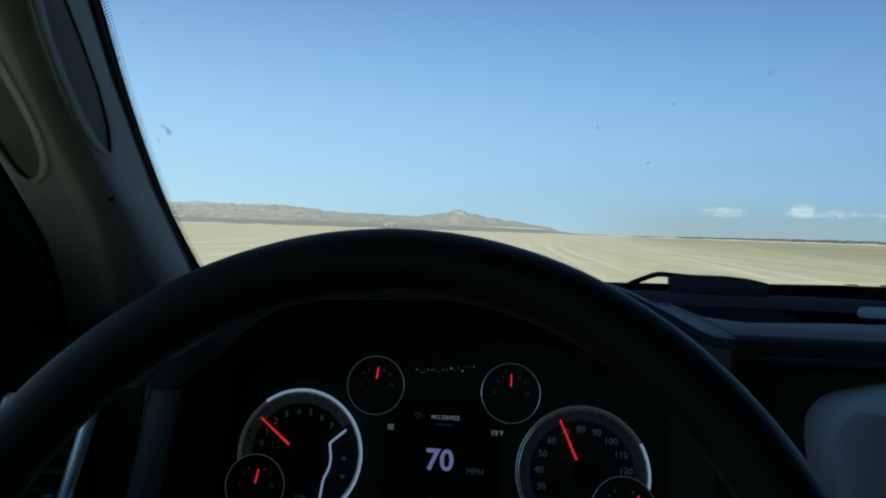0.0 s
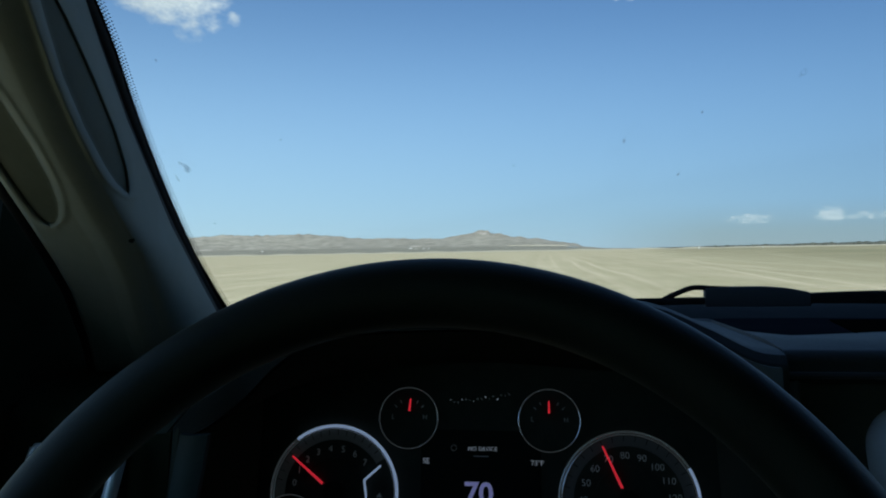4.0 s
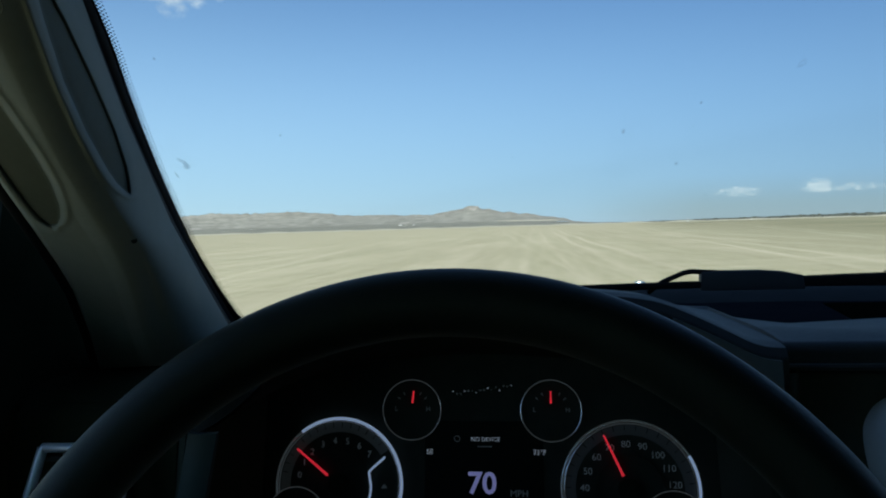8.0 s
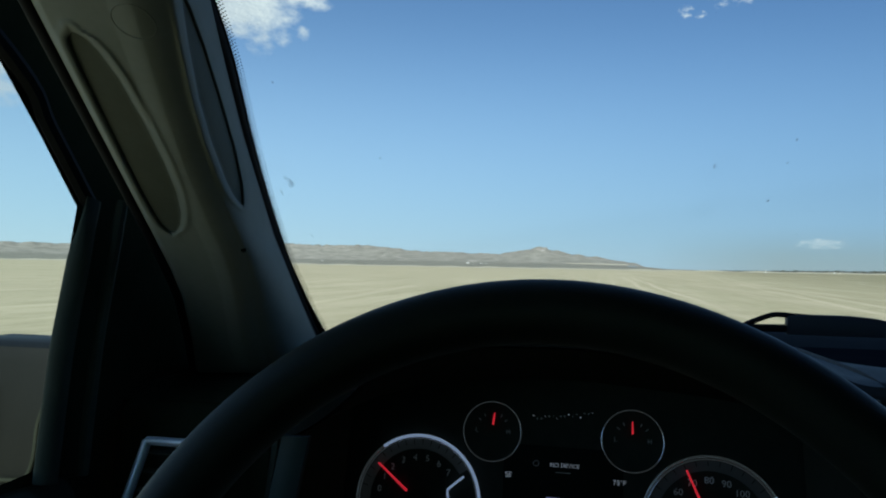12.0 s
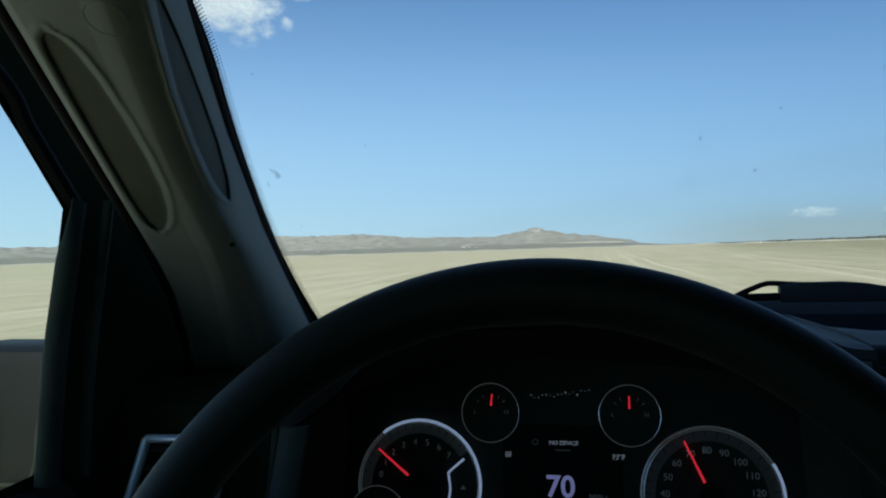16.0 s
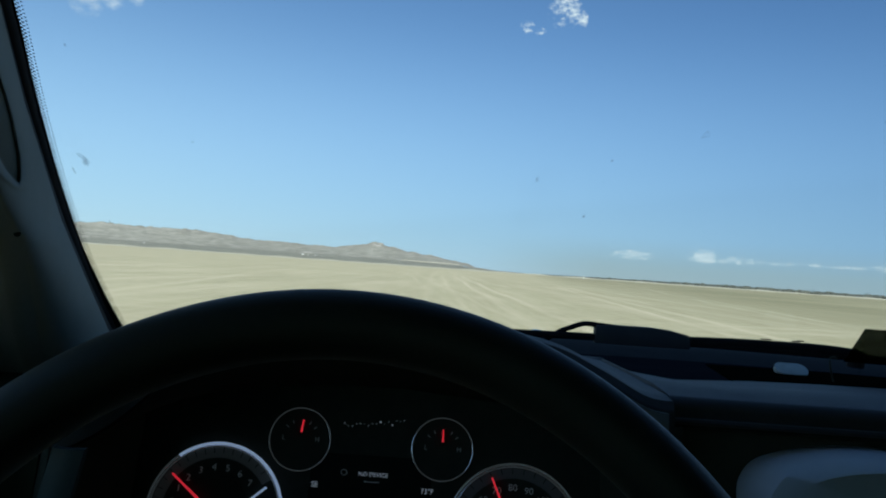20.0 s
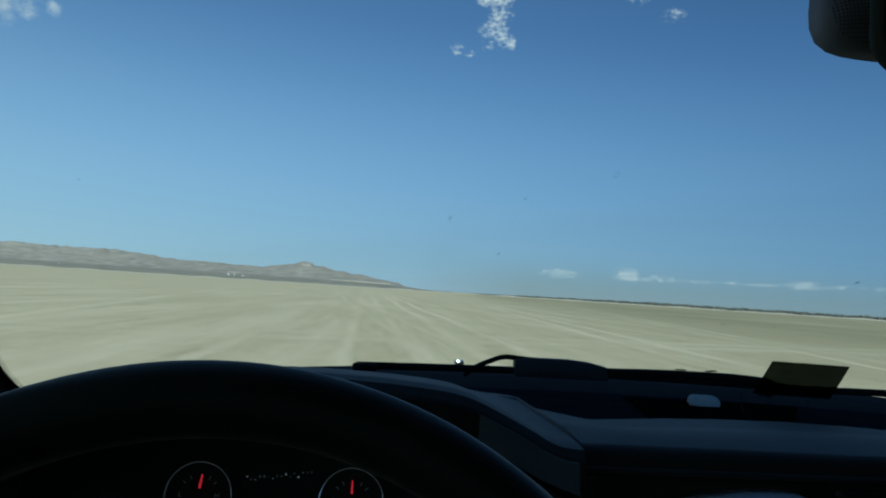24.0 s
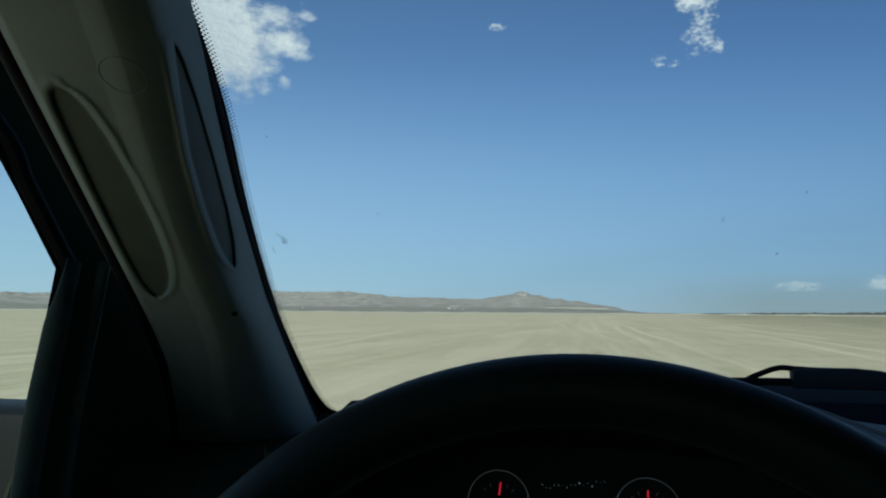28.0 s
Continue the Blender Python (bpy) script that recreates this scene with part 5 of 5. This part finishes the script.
tach = big_gauge("tachometer", -0.1375, -0.0327, 0.0612, "round tachometer dial, silver ring", 176, 44, 34, [(str(k), k) for k in range(8)], tach_a, 1.5, [k / 2 for k in range(15)])
# the bright divider that cuts off the right of the tachometer
div = smooth_line([(0.0447, 0.0255, 0), (0.031, 0.0135, 0), (0.0297, 0.010, 0), (0.0315, -0.002, 0), (0.030, -0.013, 0), (0.0262, -0.022, 0), (0.0245, -0.035, 0), (0.022, -0.052, 0)], 40)
cpart("divider", tube_bm(div, 0.0011, 8), M_GLOW, tach, "bright lit divider line")
cpart("scale_foot", band_bm(0.0612 * 0.79, 0.0612 * 0.945, -128, -72, -0.0022), M_BAND_DIM, tach, "grey scale band", False)
cpart("bright_arc", torus_bm(0.0612, 0.0014, 70, 10, -96, 128), M_GLOW, tach, "bright lit arc")
for yy, s in ((-0.003, 1), (-0.017, -1)):
    cpart("selector_arrow", prism_bm([(0.041, yy), (0.047, yy), (0.044, yy + s * 0.004)], 0.0006, Matrix.Translation((0, 0, -0.002))), M_DIM, tach, smooth=False)
cpart("caption", text_bm("RPM", 0.0055, T2(0.004, -0.040, -0.0016)), M_DIM, tach, smooth=False)
cpart("caption", text_bm("x1000", 0.0045, T2(0.004, -0.045, -0.0016)), M_DIM, tach, smooth=False)
spd_a = lambda v: 92.8 - 2.15 * (v - 80)
spd = big_gauge("speedometer", 0.134, -0.0328, 0.0612, "round speedometer dial, silver ring", 262, 4, -6, [(str(k), k) for k in range(10, 130, 10)], spd_a, 70, [k * 5 for k in range(1, 25)], M_BAND_DIM)
cpart("bright_arc", torus_bm(0.0612, 0.0013, 40, 10, -34, 30), M_GLOW, spd, "bright lit arc")
for gx, gy, gr, lo, hi, na, r0, r1, off in ((-0.0672, 0.0372, 0.0282, "L", "H", 84, 0.30, 0.88, (0, -0.004)), (0.0650, 0.0370, 0.0282, "L", "H", 90, 0.30, 0.88, (0, -0.004)), (-0.1775, -0.0645, 0.0292, "C", "H", 80, 0.1, 0.75, (0, 0)), (0.1715, -0.0610, 0.0288, "E", "F", 42, 0.3, 0.9, (0, 0))):
    z = 0.004 if gy < 0 else 0.0
    g = cpart("small_gauge", disc_bm(gr * 0.985, -0.006 + z, 0.0035, 40), M_FACE, cluster, "small round gauge with a thin silver ring")
    g.location = (gx, gy, 0)
    cpart("bezel", torus_bm(gr, 0.00065, 64, 8), M_RING, g, "thin silver ring").location = (0, 0, z)
    cpart("numeral", text_bm(lo, 0.0062, T2(-0.55 * gr, 0.02 * gr, -0.0018 + z)), M_DIM, g, smooth=False)
    cpart("numeral", text_bm(hi, 0.0062, T2(0.55 * gr, 0.02 * gr, -0.0018 + z)), M_DIM, g, smooth=False)
    for a in (40, 62, 118, 140):
        ca, sa = math.cos(radians(a)), math.sin(radians(a))
        cpart("tick_mark", prism_bm([(-0.0004, -0.0016), (0.0004, -0.0016), (0.0004, 0.0016), (-0.0004, 0.0016)], 0.0004, T2(0.6 * gr * ca, 0.6 * gr * sa, -0.002 + z, a - 90)), M_DIM, g, smooth=False)
    cpart("needle", needle_bm(gr * r0 * 0.75, gr * r1 * 0.72, na, 0.0018, 0.0005 + z), M_NEEDLE, g, "glowing red needle", False)
cpart("display", prism_bm(round_rect(0.112, 0.13, 0.006), 0.002, Matrix.Translation((0.001, -0.038, -0.0068))), M_SCREEN, cluster, "dark centre display", False)


def lcd(body, size, x, y, material=M_LCD2, bold=0.0):
    cpart("display_text", text_bm(body, size, T2(x, y, -0.0035), bold), material, cluster, smooth=False)


lcd("70", 0.0275, -0.0005, -0.0305, M_LCD, 0.022)
lcd("MPH", 0.0085, 0.034, -0.0385, M_DIM)
lcd("NO DEVICE", 0.0053, 0.003, 0.0100)
lcd("SE", 0.0068, -0.050, -0.0020)
lcd("73\u00b0F", 0.0064, 0.0535, -0.0015)
lcd("3851 mi", 0.0064, 0.002, -0.0700, M_NUM)
cpart("display_line", prism_bm([(-0.016, -0.0012), (0.016, -0.0012), (0.016, 0.0012), (-0.016, 0.0012)], 0.0003, T2(0.0, -0.0570, -0.0035)), M_FACE, cluster, "dim unreadable text bar", smooth=False)
for body, x, mt in (("P", -0.022, M_DIM), ("R", -0.013, M_DIM), ("N", -0.003, M_DIM), ("D", 0.008, M_LCD2)):
    lcd(body, 0.0084 if body == "D" else 0.0068, x, -0.0805, mt)
cpart("display_icon", torus_bm(0.0026, 0.0003, 20, 6), M_DIM, cluster).location = (-0.024, 0.0105, -0.0035)
cpart("display_line", prism_bm([(-0.006, -0.0003), (0.008, -0.0003), (0.008, 0.0003), (-0.006, 0.0003)], 0.0003, T2(0.001, 0.0035, -0.0035)), M_DIM, cluster, smooth=False)
for a, b in ((-0.003, -0.0650), (-0.003, -0.0750)):
    cpart("display_line", prism_bm([(-0.013, -0.0002), (0.015, -0.0002), (0.015, 0.0002), (-0.013, 0.0002)], 0.0003, T2(0.002, b, -0.0035)), M_DIM, cluster, smooth=False)
rl = random.Random(11)
for k in range(16):
    x = -0.028 + 0.056 * k / 15
    w = rl.uniform(0.0006, 0.0014)
    cpart("warning_lamp", prism_bm(round_rect(w, rl.uniform(0.0007, 0.0017), w * 0.3, 2), 0.0004, T2(x, 0.0555 + 0.003 * x / 0.03 + rl.uniform(-0.0016, 0.0022), -0.0055, rl.uniform(0, 90))), M_NUM if k % 3 else M_LCD2, cluster, smooth=False)

# ---- steering wheel ----
WM = Matrix.Translation((0.0118, 0.3227, 1.4018)) @ Matrix(((1, 0, 0, 0), (0, math.sin(radians(28)), -math.cos(radians(28)), 0), (0, math.cos(radians(28)), math.sin(radians(28)), 0), (0, 0, 0, 1)))
wheel = holder("steering_wheel", "black leather steering wheel with a thick smooth rim", "steering wheel", WM)
part("rim", torus_bm(0.195, 0.0165, 160, 28), M_LEATHER, wheel, "black leather rim")
part("rim_seam", torus_bm(0.1795, 0.0009, 140, 6), M_BLACK, wheel, "dark stitched seam inside the rim")
part("hub", prism_bm(round_rect(0.17, 0.14, 0.05, 8), 0.05, Matrix.Translation((0, -0.01, -0.07)), 0.012), M_DASH, wheel, "dark padded hub")
for pts in (((0.07, -0.005, -0.045), (0.13, -0.01, -0.03), (0.19, -0.005, -0.004)), ((-0.07, -0.005, -0.045), (-0.13, -0.01, -0.03), (-0.19, -0.005, -0.004)), ((0.04, -0.07, -0.045), (0.05, -0.12, -0.03), (0.05, -0.185, -0.004)), ((-0.04, -0.07, -0.045), (-0.05, -0.12, -0.03), (-0.05, -0.185, -0.004))):
    part("spoke", tube_bm(smooth_line(pts, 10), 0.016, 12, 0.6), M_DASH, wheel, "dark spoke")
part("column", tube_bm([(0, 0, -0.05), (0, 0.0, -0.16), (0, 0.01, -0.30)], 0.045, 20), M_BLACK, wheel, "dark steering column cover")

# ---- rear-view mirror and its pod ----
mirror = holder("rearview_mirror", "dark rear-view mirror and sensor pod at the windshield's top", "mirror")
UPRIGHT = lambda x, y, z: Matrix(((1, 0, 0, x), (0, 0, 1, y), (0, 1, 0, z), (0, 0, 0, 1)))


def pod_bm():
    """The pod behind the mirror: rounded below, bulging towards the cab."""
    def at(u, v):
        wide, tall = 0.097, 0.101
        c, s_ = math.cos(2 * math.pi * u), math.sin(2 * math.pi * u)
        r = (abs(c) ** 7 + abs(s_) ** 7) ** (-1 / 7)
        k = math.sin(math.pi / 2 * min(1.0, (1 - v) * 1.25)) ** 0.6 if v > 0.2 else 1.0
        return (0.464 + wide * r * c * k + 0.13 * (tall * r * s_ * k + 0.075), 0.575 - 0.060 * v, 1.913 + tall * r * s_ * k)
    return grid_bm(72, 24, at, close_u=True)


pod = part("sensor_pod", pod_bm(), M_GRILLE, mirror, "dotted blue-grey sensor pod")
holes = bmesh.new()
for i_ in range(46):
    for j_ in range(30):
        x, z = 0.3665 + 0.0019 * i_ + (0.00095 if j_ % 2 else 0.0), 1.814 + 0.0024 * j_
        kx, kz = abs(x - 0.464) / 0.097, abs(z - 1.913) / 0.101
        d = (kx ** 7 + kz ** 7) ** (1 / 7)
        x += 0.13 * (z - 1.838)
        if d > 0.97 or x > 0.43:
            continue
        v = 1 - 0.8 * math.asin(min(1.0, d) ** (1 / 0.6)) * 2 / math.pi
        y = 0.575 - 0.060 * v - 0.0012
        holes.faces.new([holes.verts.new((x + 0.00065 * math.cos(a), y, z + 0.0008 * math.sin(a))) for a in (2 * math.pi * q / 6 for q in range(6))])
part("pod_holes", holes, M_BLACK, pod, "fine dark perforations", False)["kind"] = "stuff"
part("mirror_shell", prism_bm(round_rect(0.256, 0.125, 0.026, 8), 0.016, UPRIGHT(0.489, 0.487, 1.836), 0.006), M_BLACK, mirror, "dark mirror shell")
part("mirror_face", prism_bm(round_rect(0.247, 0.116, 0.022, 8), 0.002, UPRIGHT(0.4895, 0.4845, 1.8365)), M_MIRRORFACE, mirror, "mirror glass, reflected dark cab put into its olive colour", False)
part("mirror_glare", prism_bm(round_rect(0.060, 0.012, 0.005, 5), 0.001, UPRIGHT(0.462, 0.4835, 1.864)), M_SCREEN, mirror, "dark sensor strip in the mirror", False)
bar_out = [(-0.095, 0.03), (-0.0955, 0.0), (-0.0925, -0.012), (-0.087, -0.0215), (-0.078, -0.0245), (-0.03, -0.0262), (0.03, -0.0262), (0.078, -0.0245), (0.087, -0.0215), (0.0925, -0.012), (0.0955, 0.0), (0.095, 0.03)]
part("button_bar", prism_bm(bar_out, 0.020, UPRIGHT(0.488, 0.500, 1.7772), 0.004), M_DASH, mirror, "dark lower housing")
part("button_face", prism_bm([(x * 0.86, y * 0.62 + 0.004) for x, y in bar_out], 0.002, UPRIGHT(0.492, 0.4985, 1.7792)), M_BLACK, mirror, "black sunk button panel", False)
part("stalk", tube_bm([(0.45, 0.56, 1.87), (0.44, 0.58, 1.90)], 0.016, 12), M_BLACK, mirror)

# ---- card leaning on the dash top ----
stand = holder("card_stand", "smoky brown card standing on two thin clear legs", "card holder", Matrix.Translation((0.606, 0.975, 1.4905)))
card = bmesh.new()
ca = [Vector(p) for p in ((0.5625, 0.976, 1.522), (0.6535, 0.957, 1.522), (0.6615, 0.932, 1.5655), (0.5735, 0.952, 1.5655))]
off = Vector((0.606, 0.975, 1.4905))
top = [card.verts.new(p - off) for p in ca]
low = [card.verts.new(p - off + Vector((0, 0.0012, 0.0006))) for p in ca]
card.faces.new(top)
card.faces.new(low)
for k in range(4):
    card.faces.new((top[k], top[(k + 1) % 4], low[(k + 1) % 4], low[k]))
part("card", card, M_SMOKY, stand, "see-through smoky brown card", smooth=False)
for dx in (-0.022, 0.026):
    part("holder_leg", tube_bm([(dx, -0.001 - 0.2 * dx, 0.0), (dx, -0.001 - 0.2 * dx, 0.0325)], 0.0011, 8), M_SIDEGLASS, stand, "thin clear leg")
clipo = holder("dash_clip", "small clear clip standing beside the card", "clip", Matrix.Translation((0.545, 0.965, 1.4935)))
part("base", box_bm((0.03, 0.015, 0.004), Matrix.Translation((0, 0, 0.002)), 0.001), M_DASH, clipo)
part("stem", tube_bm(smooth_line([(0, 0, 0.003), (-0.004, 0, 0.018), (-0.006, 0, 0.032), (0.0, 0, 0.0345), (0.003, 0, 0.031)], 16), 0.0011, 8), M_DASH, clipo)

# ---- wipers, cowl and bonnet outside the glass ----
def cowl_bm():
    def at(u, v):
        x = -0.34 + 1.46 * u
        k = ((x - CX) / 0.73) ** 2
        y0 = ws_y(min(max(x, -0.30), 1.08), 1.475) + 0.02
        y1 = 1.33 - 0.20 * k
        top = 1.502 - 0.028 * k * (1 if x < CX else 0.3)
        z = 1.470 + (top - 1.470) * math.sin(v * math.pi / 2)
        return (x, y0 + (y1 - y0) * v, z - 0.03 * k * (1 - v))
    return grid_bm(50, 10, at, thick=(0, 0, -0.01))


thing("cowl", cowl_bm(), M_COWL, "black plastic cowl under the windshield", "cowl", "structure")


def bonnet_bm():
    def at(u, v):
        x = -0.50 + 1.78 * u
        k = ((x - CX) / 0.89)
        y = 1.335 - 0.20 * ((x - CX) / 0.73) ** 2 + 1.25 * v
        crown = 0.012 * (1 - k ** 4) + 0.012 * math.exp(-((abs(k) - 0.55) / 0.18) ** 2)
        z = 1.460 + crown - 0.10 * v - 0.16 * v ** 3 - 0.04 * k ** 4
        return (x, y, z)
    return grid_bm(60, 30, at, thick=(0, 0, -0.02))


hood = thing("bonnet", bonnet_bm(), M_HOOD, "dark painted truck bonnet", "bonnet", "structure")
for x in (0.249, 0.795):
    nz = holder("washer_nozzle", "small clear chrome washer nozzle on the bonnet", "nozzle", Matrix.Translation((x, 1.50, 1.464)), group="washer nozzles")
    part("body", box_bm((0.020, 0.016, 0.032), Matrix.Translation((0, 0, 0.015)), 0.004), M_CLEAR, nz, "clear chrome body")
    part("jet", box_bm((0.008, 0.004, 0.004), Matrix.Translation((0, -0.008, 0.026)), 0.001), M_BLACK, nz)


def wiper(dx, name_label, rise=1.0):
    w = holder("wiper", name_label, "wiper", group="windshield wipers")
    wy = 1.155
    blade = [(dx - 0.16 + 0.68 * k / 16, wy - 0.05 * ((dx + 0.18 - CX + 0.68 * (k / 16 - 0.5)) / 0.6) ** 2, 1.513 + 0.004 * math.sin(math.pi * k / 16)) for k in range(17)]
    part("blade", tube_bm(blade, 0.0042, 8, 1.3), M_RUBBER, w, "thin black blade")
    arm = smooth_line([(dx, wy + 0.01, 1.505), (dx + 0.016, wy, 1.514 + 0.005 * rise), (dx + 0.036, wy - 0.001, 1.515 + 0.0135 * rise), (dx + 0.056, wy - 0.002, 1.515 + 0.0205 * rise), (dx + 0.080, wy - 0.002, 1.515 + 0.0195 * rise), (dx + 0.12, wy - 0.002, 1.515 + 0.017 * rise)], 24)
    part("blade_tip", box_bm((0.036, 0.010, 0.011), Matrix.Translation((dx - 0.148, wy - 0.02, 1.5115)), 0.003), M_RUBBER, w)
    part("arm", tube_bm(arm, 0.0038, 8), M_RUBBER, w, "bent black arm")
    head = prism_bm([(dx + 0.072, 1.508), (dx + 0.072, 1.5345), (dx + 0.10, 1.5365), (dx + 0.155, 1.5365), (dx + 0.185, 1.534), (dx + 0.212, 1.5285), (dx + 0.215, 1.508)], 0.018, Matrix(((1, 0, 0, 0), (0, 0, 1, wy - 0.008), (0, 1, 0, 0), (0, 0, 0, 1))), 0.002)
    part("arm_cover", head, M_COVER, w, "flat black arm cover")
    tail = smooth_line([(dx + 0.21, wy, 1.520), (dx + 0.30, wy - 0.002, 1.5225), (dx + 0.40, wy - 0.008, 1.523), (dx + 0.46, wy - 0.014, 1.520)], 16)
    part("link", tube_bm(tail, 0.005, 8, 1.4), M_RUBBER, w)
    part("pivot", tube_bm([(dx + 0.46, wy - 0.01, 1.50), (dx + 0.46, wy - 0.012, 1.524)], 0.012, 12), M_RUBBER, w)
    return w


wiper(0.216, "black parked windshield wiper with a bent arm")
wiper(0.905, "black parked windshield wiper with a low bent arm", 0.35)
bits = []
for k in range(9):
    bits.append(box_bm((rl.uniform(0.006, 0.018), 0.004, 0.0015), Matrix.Translation((0.535 + 0.062 * rl.random(), 1.15, 1.5275 + 0.006 * rl.random()))))
thing("dried_grass", join_bm(bits), M_CARD, "dry grass stems caught on the wiper", "dry grass", "stuff")

# ---- driver's side mirror outside ----
sm = holder("side_mirror", "large dark side mirror on the driver's door", "side mirror", Matrix.Translation((-0.72, 0.84, 1.368)))
part("shell", prism_bm(round_rect(0.26, 0.235, 0.04, 8), 0.12, Matrix(((1, 0, 0, 0), (0, 0, 1, 0), (0, 1, 0, 0), (0, 0, 0, 1))), 0.02), M_SHELL, sm, "dark glossy mirror shell")
part("mirror_glass", prism_bm(round_rect(0.11, 0.18, 0.03, 8), 0.004, Matrix(((1, 0, 0, -0.075), (0, 0, 1, -0.006), (0, 1, 0, -0.012), (0, 0, 0, 1)))), M_MIRROR, sm, "mirror glass", False)
part("groove", tube_bm(smooth_line([(0.10, -0.004, 0.068), (0.07, -0.006, 0.052), (0.052, -0.006, 0.02), (0.045, -0.006, -0.03), (0.03, -0.006, -0.055), (-0.01, -0.006, -0.06)], 24), 0.003, 8), M_BLACK, sm)
part("mirror_arm", tube_bm([(0.12, 0.06, -0.04), (0.20, 0.05, -0.05), (0.30, 0.02, -0.06)], 0.03, 12, 0.7), M_BLACK, sm)
